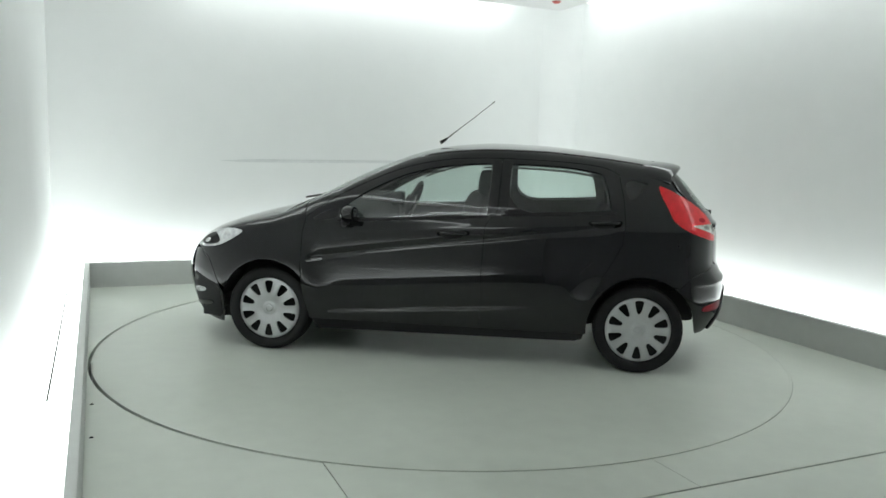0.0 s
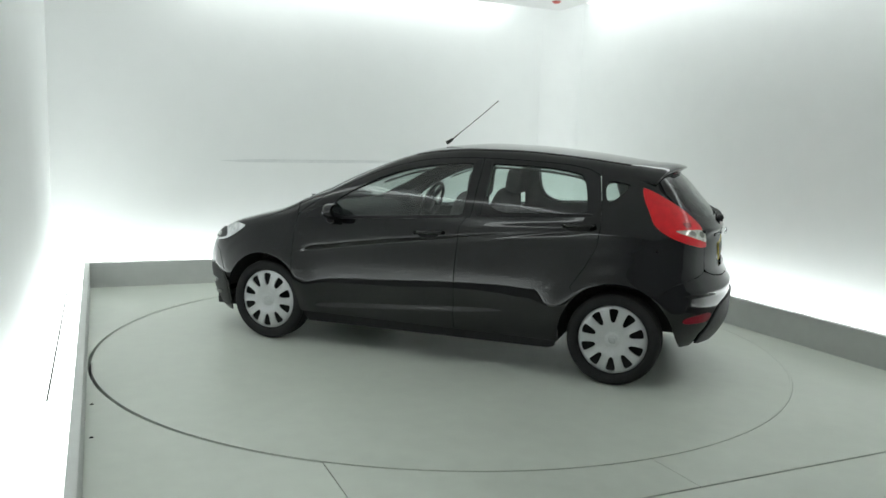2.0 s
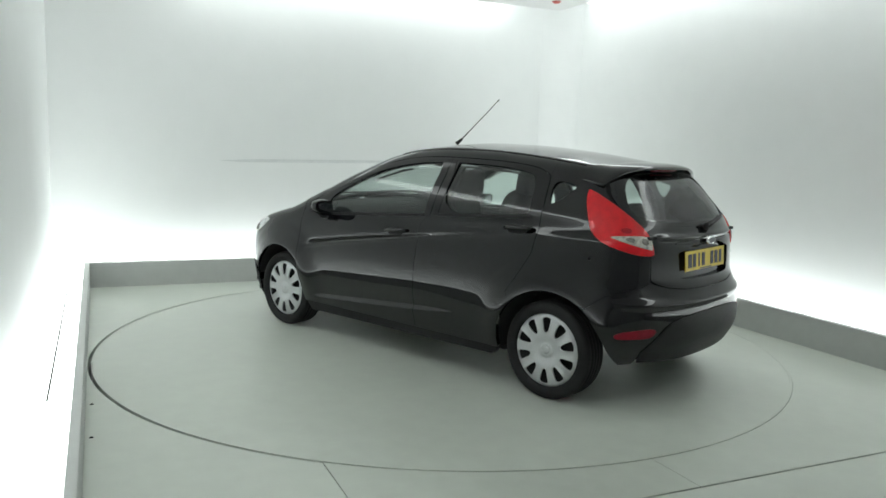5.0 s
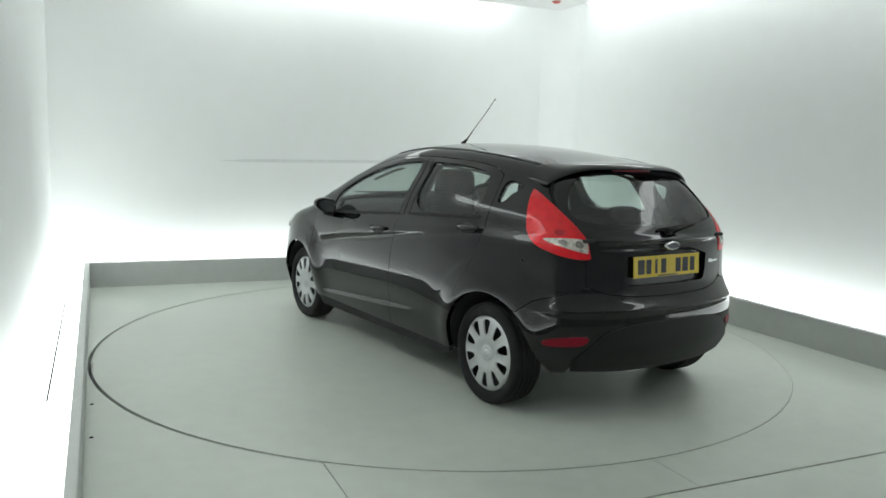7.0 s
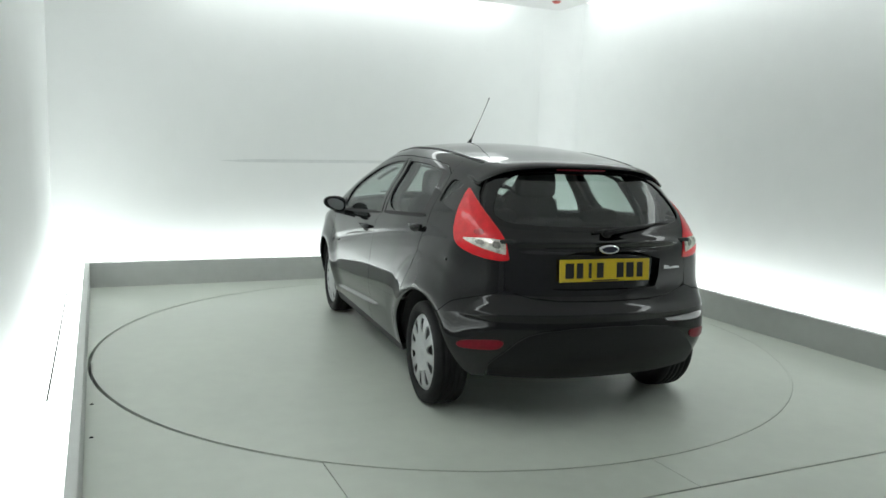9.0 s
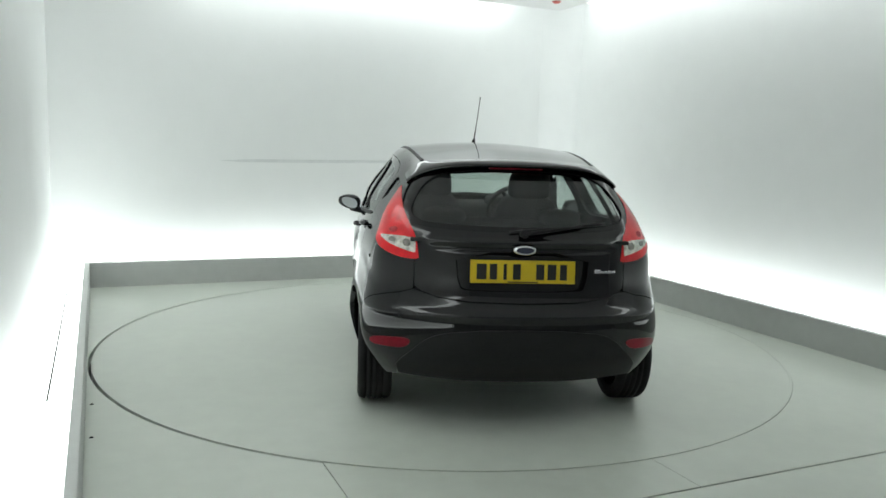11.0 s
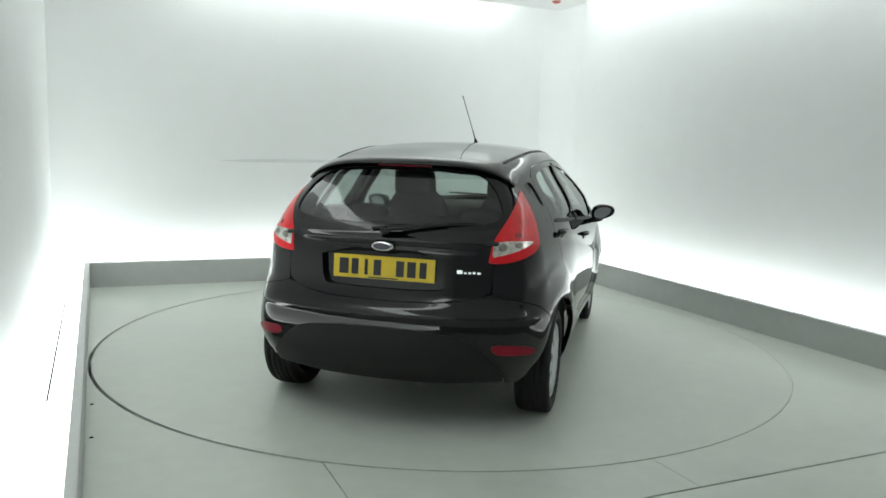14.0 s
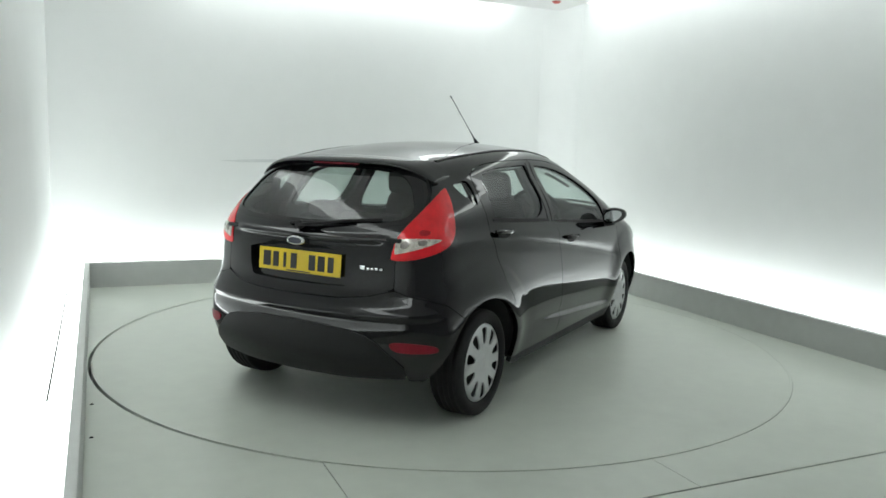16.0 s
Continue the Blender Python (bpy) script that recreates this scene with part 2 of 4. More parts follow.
def width(x, z):
    """Half-width of the body's side at a place along it and a height."""
    w = SECTION(z)
    up = np.clip((z - 0.92) / 0.25, 0, 1)
    w = w - up * (TAPER[0] * np.clip((-0.55 - x) / 0.85, 0, 2) ** 1.6 + TAPER[1] * np.clip((x - 0.2) / 0.9, 0, 1.4) ** 2)
    w = w - TAPER[2] * np.clip((x - 1.25) / 0.6, 0, 2) ** 2 - TAPER[3] * np.clip((-0.6 - x) / 0.75, 0, 2) ** 2
    w = w - 0.06 * np.clip((0.46 - z) / 0.2, 0, 1.3) ** 1.6 * np.clip((-1.40 - x) / 0.25, 0, 1)
    low = 1 / (1 + np.exp(-(0.80 - z) / 0.04))
    for c in (AXLE, -AXLE):
        r = np.hypot(x - c, z - HUB)
        w = w + 0.026 * low * np.clip((z - 0.10) / 0.3, 0, 1) * np.exp(-((r - 0.345) / 0.10) ** 2)
        ridge = r - (0.50 if c > 0 else 0.52)
        w = w - 0.0032 / (1 + np.exp(-(0.86 - z) / 0.03)) * np.clip((z - 0.56) / 0.14, 0, 1) * np.tanh(ridge / 0.02) * np.exp(-(ridge / 0.09) ** 2)
    fade = 1 / (1 + np.exp(-(0.955 - x) / 0.012)) / (1 + np.exp(-(x + 1.02) / 0.03))
    tall = np.clip(0.034 + 0.022 * x, 0.016, 0.056)
    rise = z - GROOVE(x)
    cut = np.where(rise > 0, np.exp(-(np.maximum(rise, 0) / (0.8 * tall)) ** 2), np.exp(-(np.minimum(rise, 0) / 0.016) ** 2))
    w = w - fade * (0.17 * tall * cut + 0.0055 * np.where(rise < 0, np.exp(np.minimum(rise, 0) / 0.06), np.exp(-(np.maximum(rise, 0) / 0.03) ** 2)))
    fade = 1 / (1 + np.exp(-(0.80 - x) / 0.04)) * np.clip((x + 0.65) / 0.5, 0, 1)
    w = w - 0.0105 * fade * np.tanh((z - 0.36 + 0.075 * x) / 0.010) * np.exp(-((z - 0.36 + 0.075 * x) / 0.09) ** 2)
    w = w - 0.0008 * np.clip((x + 1.4) / 0.3, 0, 1) * np.tanh((z - BELT(x)) / 0.010) * np.exp(-((z - BELT(x)) / 0.05) ** 2)
    return w


def skin(x, y, z):
    """Below 0 inside the body, 0 on its outer surface."""
    x, y, z = np.asarray(x, float), np.abs(np.asarray(y, float)), np.asarray(z, float)
    side = y - width(x, z)
    top = z - (ROOF(x) - 0.055 * (y / 0.6) ** 2 * np.clip((1.3 - x) / 0.5, 0.6, 1))
    rear = REAR(z) + ROUND(z) * (y / 0.75) ** 2.5 - x
    ledge = np.exp(-((z - 0.940) / 0.016) ** 2) - 0.55 * np.exp(-((z - 0.905) / 0.018) ** 2)
    rear = rear - 0.008 * np.exp(-((z - 0.592) / 0.020) ** 2)
    rear = (rear - 0.014 * ledge / (1 + np.exp((y - 0.46) / 0.02))) * 0.9
    nose = (x - NOSE(z) + 0.26 * (y / 0.75) ** 2.2) * 0.9
    f = smax(side, top, 0.085)
    f = smax(f, rear, 0.11)
    return smax(f, nose, 0.16)


def slope(p):
    """Outward normals of the skin."""
    e, g = 1e-4, np.empty_like(p)
    for k in range(3):
        d = np.zeros(3)
        d[k] = e
        a, b = p + d, p - d
        g[:, k] = skin(a[:, 0], a[:, 1], a[:, 2]) - skin(b[:, 0], b[:, 1], b[:, 2])
    return g / np.linalg.norm(g, axis=1)[:, None]


def cast(start, way, far):
    """Where rays from inside the body, along `way`, leave the skin."""
    lo, hi = np.zeros(len(start)), np.full(len(start), float(far))
    for _ in range(32):
        mid = (lo + hi) / 2
        q = start + mid[:, None] * way
        out = skin(q[:, 0], q[:, 1], q[:, 2]) > 0
        hi, lo = np.where(out, mid, hi), np.where(out, lo, mid)
    return start + lo[:, None] * way


# ---- panels cut from that surface ----
def inside(pts, poly):
    poly = np.asarray(poly)
    x, y = pts[:, 0], pts[:, 1]
    hit = np.zeros(len(pts), bool)
    for (x0, y0), (x1, y1) in zip(poly, np.roll(poly, -1, 0)):
        if y0 != y1:
            hit ^= ((y0 > y) != (y1 > y)) & (x < (x1 - x0) * (y - y0) / (y1 - y0) + x0)
    return hit


def soft(points, times=2, closed=True):
    """Rounds the corners of an outline."""
    p = np.array(points, float)
    for _ in range(times):
        q = np.roll(p, -1, 0)
        p = np.stack([0.75 * p + 0.25 * q, 0.25 * p + 0.75 * q], 1).reshape(-1, 2)
    return p


def even(poly, step):
    poly = np.asarray(poly, float)
    out = []
    for a, b in zip(poly, np.roll(poly, -1, 0)):
        n = max(1, int(np.ceil(np.linalg.norm(b - a) / step)))
        out += [a + (b - a) * i / n for i in range(n)]
    keep = [out[0]]
    for p in out[1:]:
        if np.linalg.norm(p - keep[-1]) > step * 0.2:
            keep.append(p)
    return np.array(keep)


CORNER_WAY, CORNER_ALONG = np.array((-0.75, 0.66, 0)), np.array((0.66, 0.75, 0))
CORNER_FOOT = np.array((-1.1, 0.25, 0))


def lay(kind, uv, side):
    """Points of an outline's plane laid onto the skin."""
    u, v, o = uv[:, 0], uv[:, 1], np.zeros(len(uv))
    if kind == "side":
        return cast(np.stack([u, o + 0.02 * side, v], 1), np.array((0, side, 0.0)), 1.2)
    if kind == "rear":
        return cast(np.stack([o - 0.9, u, v], 1), np.array((-1.0, 0, 0)), 1.3)
    if kind == "nose":
        return cast(np.stack([o + 1.0, u, v], 1), np.array((1.0, 0, 0)), 1.3)
    if kind == "top":
        return cast(np.stack([u, v, o + 0.55], 1), np.array((0, 0, 1.0)), 1.2)
    flip = np.array((1, side, 1))
    start = (CORNER_FOOT + u[:, None] * CORNER_ALONG) * flip + np.stack([o, o, v], 1)
    return cast(start, CORNER_WAY * flip, 1.3)


def corner_uv(points):
    p = np.array(points, float)
    return np.stack([(p - CORNER_FOOT) @ CORNER_ALONG, p[:, 2]], 1)


BEHIND, AHEAD_OF, WIDER, TALLER, CROWN = 1.071, 0.97, 1.025, 1.046, 1.018
WAIST = 0.85


def proportion(p):
    """Overhangs, width and height over the hubs brought to the car's true size; also the stretch at each point."""
    p = np.array(p, float)
    k = np.ones_like(p)
    k[:, 0] = np.where(p[:, 0] < -AXLE, BEHIND, np.where(p[:, 0] > AXLE, AHEAD_OF, 1.0))
    k[:, 1] = WIDER
    k[:, 2] = np.where(p[:, 2] > HUB, TALLER, 1.0)
    mid = np.stack([np.clip(p[:, 0], -AXLE, AXLE), 0 * p[:, 1], np.full(len(p), HUB)], 1)
    q = mid + (p - mid) * k
    over = p[:, 2] > WAIST
    q[over, 2] = HUB + (WAIST - HUB) * TALLER + (p[over, 2] - WAIST) * CROWN
    k[over, 2] = CROWN
    return q, k


def sheet(name, verts, normals, faces, mat, parent, rim, label="", on_body=True):
    """A curved sheet with a returned edge of depth rim and exact normals."""
    if on_body:
        verts, k = proportion(verts)
        normals = normals / k
        normals = normals / np.linalg.norm(normals, axis=1)[:, None]
    tri = np.array(faces)
    n = np.cross(verts[tri[:, 1]] - verts[tri[:, 0]], verts[tri[:, 2]] - verts[tri[:, 0]])
    bad = (n * normals[tri].sum(1)).sum(1) < 0
    tri[bad] = tri[bad][:, ::-1]
    seen = {}
    for t in tri:
        for a, b in ((t[0], t[1]), (t[1], t[2]), (t[2], t[0])):
            seen[(a, b)] = 1
    border = [e for e in seen if (e[1], e[0]) not in seen]
    vs, ns, fs = list(verts), list(normals), [tuple(t) for t in tri]
    if rim:
        out = {}
        for a, b in border:
            d = np.cross(verts[b] - verts[a], normals[a] + normals[b])
            d = d / max(1e-9, np.linalg.norm(d))
            for i in (a, b):
                out[i] = out.get(i, 0) + d
        rimmed = {}
        for i, d in out.items():
            d = d / max(1e-9, np.linalg.norm(d))
            rimmed[i] = len(vs)
            vs += [verts[i] + d * 0.0012 - normals[i] * 0.0012, verts[i] + d * 0.0012 - normals[i] * rim]
            ns += [d, d]
        for a, b in border:
            fs.append((b, a, rimmed[a], rimmed[b]))
            fs.append((rimmed[b], rimmed[a], rimmed[a] + 1, rimmed[b] + 1))
    me = bpy.data.meshes.new(name)
    me.from_pydata([tuple(map(float, v)) for v in vs], [], [tuple(map(int, f)) for f in fs])
    me.polygons.foreach_set("use_smooth", [True] * len(fs))
    me.normals_split_custom_set_from_vertices([tuple(map(float, v)) for v in ns])
    me.materials.append(mat)
    ob = new(name, me)
    ob.parent = parent
    if label:
        ob["label"] = label
    return ob


def fill(outline, holes, step):
    """Triangles over an outline with holes: plane points and index triples."""
    rings = [even(outline, step)] + [even(h, step) for h in holes]
    allp = np.concatenate(rings)
    lo, hi = allp.min(0), allp.max(0)
    gx, gy = np.meshgrid(np.arange(lo[0], hi[0], step), np.arange(lo[1], hi[1], step * 0.87))
    gx[1::2] += step / 2
    grid = np.stack([gx.ravel(), gy.ravel()], 1)
    ok = inside(grid, rings[0])
    for h in rings[1:]:
        ok &= ~inside(grid, h)
    grid = grid[ok]
    if len(grid):
        near = np.full(len(grid), 9.0)
        for i in range(0, len(allp), 64):
            near = np.minimum(near, np.linalg.norm(grid[:, None] - allp[None, i:i + 64], axis=2).min(1))
        grid = grid[near > step * 0.45]
    edges, k = [], 0
    for r in rings:
        edges += [(k + i, k + (i + 1) % len(r)) for i in range(len(r))]
        k += len(r)
    pts = np.concatenate([allp, grid])
    vs, _, fs, *_ = delaunay_2d_cdt([Vector(p) for p in pts], edges, [], 0, 1e-6)
    vs = np.array([tuple(v) for v in vs])
    fs = np.array([tuple(f) for f in fs])
    mid = vs[fs].mean(1)
    ok = inside(mid, rings[0])
    for h in rings[1:]:
        ok &= ~inside(mid, h)
    return vs, fs[ok]


def panel(name, outline, kind, mat, parent, holes=(), lift=0.0, rim=0.012, step=0.02, side=1, label="", dome=0.0):
    if kind in ("side", "corner") or side == 1:
        uv, fs = fill(outline, holes, step)
    if kind in ("rear", "top", "nose") and side == -1:
        flip = np.array((-1, 1)) if kind != "top" else np.array((1, -1))
        uv, fs = fill(np.asarray(outline) * flip, [np.asarray(h) * flip for h in holes], step)
    p = lay(kind, uv, side)
    n = slope(p)
    used = np.unique(fs)
    back = np.full(len(p), -1)
    back[used] = np.arange(len(used))
    p, n, fs, uv = p[used], n[used], back[fs], uv[used]
    if dome:
        rings = even(outline, step)
        near = np.min([np.linalg.norm(uv - r, axis=1) for r in rings], 0)
        p = p + n * (dome * (1 - np.exp(-near / 0.02)))[:, None]
    return sheet(name, p + n * lift, n, fs, mat, parent, rim, label)


def arch(cx, r, a0, a1, n=40):
    return [(cx + r * math.cos(radians(a0 + (a1 - a0) * i / n)), HUB + r * math.sin(radians(a0 + (a1 - a0) * i / n))) for i in range(n + 1)]


RAIL = curve([-1.6, -1.45, -0.94, -0.3, 0.2, 0.6, 1.05, 1.3, 1.7, 1.95], [0.42, 0.45, 0.50, 0.53, 0.54, 0.60, 0.68, 0.695, 0.66, 0.52])
EDGE = curve([0.2, 0.60, 0.68, 0.70, 0.86, 0.95, 1.03, 1.08, 1.15, 1.225, 1.28, 1.34], [0.60, 0.60, 0.60, 0.532, 0.530, 0.550, 0.580, 0.590, 0.572, 0.530, 0.480, 0.40])
DOOR_TOP = curve([-1.09, -1.0, -0.8, -0.6, -0.3, -0.05, 0.16, 0.37, 0.61, 0.80, 0.985], [1.245, 1.285, 1.312, 1.322, 1.328, 1.320, 1.292, 1.238, 1.135, 1.035, 0.905])


def rail_height(x):
    x = np.atleast_1d(np.asarray(x, float))
    return cast(np.stack([x, RAIL(x), 0 * x + 0.55], 1), np.array((0, 0, 1.0)), 1.2)[:, 2]


def edge_place(z):
    z = np.atleast_1d(np.asarray(z, float))
    return cast(np.stack([0 * z - 0.9, EDGE(z), z], 1), np.array((-1.0, 0, 0)), 1.3)[:, 0]


def along(f, a, b, n=40):
    return [(float(x), float(f(x)[0] if np.ndim(f(x)) else f(x))) for x in np.linspace(a, b, n)]


def mirrored(points):
    """An outline across the middle from its left half, listed from the top middle round to the bottom middle."""
    return list(points) + [(-y, z) for y, z in reversed(points)]


# ---- car materials ----
M_PAINT = material("black_car_paint", (0.003, 0.003, 0.0045), 0.5, noise_scale=40, vary=0.15, coat=1.0, spec=0.0)
M_GLOSS = material("black_gloss_trim", (0.004, 0.004, 0.005), 0.12, noise_scale=40, vary=0.1)
M_PLASTIC = material("black_moulded_plastic", (0.010, 0.010, 0.011), 0.5, noise_scale=60, vary=0.2, bump=0.15, bump_scale=900, spec=0.28)
M_RUBBER = material("tyre_rubber", (0.015, 0.015, 0.016), 0.66, noise_scale=14, vary=0.25, bump=0.25, bump_scale=500, spec=0.25)
M_TRIM = material("interior_trim", (0.02, 0.021, 0.022), 0.8, noise_scale=25, vary=0.2, bump=0.3, bump_scale=300)
M_SEAT = material("charcoal_seat_cloth", (0.028, 0.029, 0.031), 0.9, noise_scale=40, vary=0.25, bump=0.5, bump_scale=600)
M_SILVER = material("silver_wheel_paint", (0.54, 0.55, 0.56), 0.33, metal=0.45, noise_scale=12, vary=0.08, coat=0.4)
M_CHROME = material("chrome", (0.72, 0.73, 0.74), 0.12, metal=1.0, noise_scale=20, vary=0.04)
M_MIRROR = material("mirror_glass", (0.42, 0.44, 0.45), 0.02, metal=1.0)
M_YELLOW = material("yellow_plate", (0.72, 0.52, 0.015), 0.35, noise_scale=18, vary=0.05, coat=0.4)
M_INK = material("black_plate_ink", (0.012, 0.012, 0.012), 0.4)
M_LENS = material("red_lamp_lens", (0.80, 0.012, 0.022), 0.3, noise_scale=22, vary=0.14, coat=0.6, spec=0.2)
M_DEEP = material("deep_red_reflector", (0.22, 0.004, 0.016), 0.3, noise_scale=60, vary=0.2, coat=0.2, spec=0.2)
M_CLEAR = material("clear_lamp_lens", (0.74, 0.68, 0.62), 0.15, metal=0.4, noise_scale=38, vary=0.55, coat=1.0)
M_CHAMBER = material("dark_red_lens", (0.45, 0.01, 0.02), 0.25, noise_scale=50, vary=0.2, coat=0.5)
M_BOWL = material("lamp_bowl_chrome", (0.34, 0.31, 0.29), 0.25, metal=0.5, noise_scale=60, vary=0.5)
M_HEAD = material("headlamp_reflector", (0.72, 0.73, 0.74), 0.18, metal=0.4, noise_scale=30, vary=0.35, coat=1.0)
M_BLUE = material("dark_blue_enamel", (0.012, 0.016, 0.035), 0.3, coat=0.5)
M_DISC = material("dark_wheel_steel", (0.015, 0.015, 0.016), 0.55, metal=0.3, noise_scale=20, vary=0.2)


def pane_material(name, tint):
    """A thin pane: clear with a tint, mirror-like by the angle."""
    m = bpy.data.materials.new(name)
    m.use_nodes = True
    nt = m.node_tree
    nt.nodes.remove(nt.nodes["Principled BSDF"])
    clear, gloss, mix, facing, power, fres = (nt.nodes.new("ShaderNode" + k) for k in ("BsdfTransparent", "BsdfGlossy", "MixShader", "LayerWeight", "Math", "MapRange"))
    clear.inputs["Color"].default_value = (*tint, 1)
    gloss.inputs["Roughness"].default_value = 0.02
    facing.inputs["Blend"].default_value = 0.5
    power.operation, power.inputs[1].default_value = "POWER", 5.0
    fres.inputs["To Min"].default_value = 0.085
    nt.links.new(facing.outputs["Facing"], power.inputs[0])
    nt.links.new(power.outputs[0], fres.inputs["Value"])
    nt.links.new(fres.outputs[0], mix.inputs[0])
    nt.links.new(clear.outputs[0], mix.inputs[1])
    nt.links.new(gloss.outputs[0], mix.inputs[2])
    nt.links.new(mix.outputs[0], nt.nodes["Material Output"].inputs["Surface"])
    return m


M_GLASS = pane_material("side_window_glass", (0.70, 0.775, 0.745))
M_REARGLASS = pane_material("rear_window_glass", (0.60, 0.665, 0.64))


# ---- helpers for solid bits ----
def tube(points, radius, n=8, taper=1.0):
    bm = bmesh.new()
    pts = [Vector(p) for p in points]
    rings = []
    for i, p in enumerate(pts):
        d = (pts[min(i + 1, len(pts) - 1)] - pts[max(i - 1, 0)]).normalized()
        q = d.to_track_quat("Z", "Y")
        r = radius * (1 + (taper - 1) * i / (len(pts) - 1))
        rings.append([bm.verts.new(p + q @ Vector((r * math.cos(2 * math.pi * k / n), r * math.sin(2 * math.pi * k / n), 0))) for k in range(n)])
    for a, b in zip(rings, rings[1:]):
        for k in range(n):
            bm.faces.new((a[k], a[(k + 1) % n], b[(k + 1) % n], b[k]))
    bm.faces.new(rings[0][::-1])
    bm.faces.new(rings[-1])
    return bm


def pillow(lo, hi, power=4.0, n=12, lean=0.0, narrow=0.0):
    """A padded block: a box blown towards an ellipsoid, leaning back and narrowing upwards."""
    bm = bmesh.new()
    bmesh.ops.create_cube(bm, size=2)
    bmesh.ops.subdivide_edges(bm, edges=bm.edges[:], cuts=n, use_grid_fill=True)
    lo, hi = Vector(lo), Vector(hi)
    c, h = (lo + hi) / 2, (hi - lo) / 2
    for v in bm.verts:
        x, y, z = v.co
        r = (abs(x) ** power + abs(y) ** power + abs(z) ** power) ** (1 / power)
        x, y, z = x / r, y / r, z / r
        w = 1 - narrow * (z + 1) / 2
        v.co = (c.x + h.x * x - lean * (z + 1) * h.z, c.y + h.y * y * w, c.z + h.z * z)
    return bm


# ---- the car ----
def build_wheel(parent, x, side):
    wheel = new("wheel")
    wheel.parent = parent
    wheel.matrix_basis = pose(x, side * 0.722, HUB, 0, 0, 0 if side > 0 else 180)
    tread = [(0.212, -0.075), (0.225, -0.088), (0.255, -0.094), (0.274, -0.088), (0.284, -0.075)]
    for c in (-0.045, -0.015, 0.015, 0.045):
        tread += [(0.288, c - 0.006), (0.280, c - 0.004), (0.280, c + 0.004), (0.288, c + 0.006)]
    tread += [(0.284, 0.075), (0.277, 0.086), (0.258, 0.094), (0.232, 0.092), (0.222, 0.086), (0.213, 0.076), (0.205, 0.05)]
    part("tyre", lathe(tread, 72), M_RUBBER, wheel, "worn black rubber tyre", True)
    bm = lathe([(0.213, 0.062), (0.19, 0.04), (0.08, 0.03), (0.001, 0.03)], 48)
    part("rim", bm, M_DISC, wheel, "dark steel wheel behind the cover", True)
    part("brake_drum", lathe([(0.12, -0.06), (0.12, 0.0), (0.001, 0.0)], 32), M_DISC, wheel, "", True)
    # ten-slot cover, dished towards the rim
    ring = [(0.217 * math.cos(2 * math.pi * i / 96), 0.217 * math.sin(2 * math.pi * i / 96)) for i in range(96)]
    slots = []
    for k in range(10):
        a = 2 * math.pi * (k + 0.5) / 10
        quad = []
        for r, w in ((0.106, 0.013), (0.160, 0.027), (0.196, 0.032), (0.196, -0.032), (0.160, -0.027), (0.106, -0.013)):
            quad.append((r * math.cos(a) - w * math.sin(a), r * math.sin(a) + w * math.cos(a)))
        slots.append(soft(quad, 2))
    uv, fs = fill(ring, slots, 0.009)
    r = np.linalg.norm(uv, axis=1)
    face = curve([0, 0.035, 0.045, 0.10, 0.16, 0.195, 0.21, 0.217], [0.080, 0.080, 0.077, 0.088, 0.090, 0.084, 0.074, 0.066])
    ang = np.arctan2(uv[:, 1], uv[:, 0])
    ridge = 0.004 * np.cos(10 * ang) * np.exp(-((r - 0.15) / 0.035) ** 2)
    y = face(r) - ridge
    p = np.stack([uv[:, 0], y, uv[:, 1]], 1)
    e = 1e-3
    dr = (face(r + e) - face(r - e)) / (2 * e)
    rr = np.maximum(r, 1e-6)
    n = np.stack([-dr * uv[:, 0] / rr, np.ones(len(r)), -dr * uv[:, 1] / rr], 1)
    dang = 0.04 * np.sin(10 * ang) * np.exp(-((r - 0.15) / 0.035) ** 2) / np.maximum(r, 0.02)
    n[:, 0] += dang * np.sin(ang)
    n[:, 2] -= dang * np.cos(ang)
    n /= np.linalg.norm(n, axis=1)[:, None]
    cover = sheet("wheel_cover", p, n, fs, M_SILVER, wheel, 0.008, "silver ten-slot plastic wheel cover", False)
    part("centre_cap", lathe([(0.001, 0.0835), (0.018, 0.083), (0.024, 0.080), (0.024, 0.076)], 32), M_SILVER, cover, "small round badge cap", True)
    return wheel


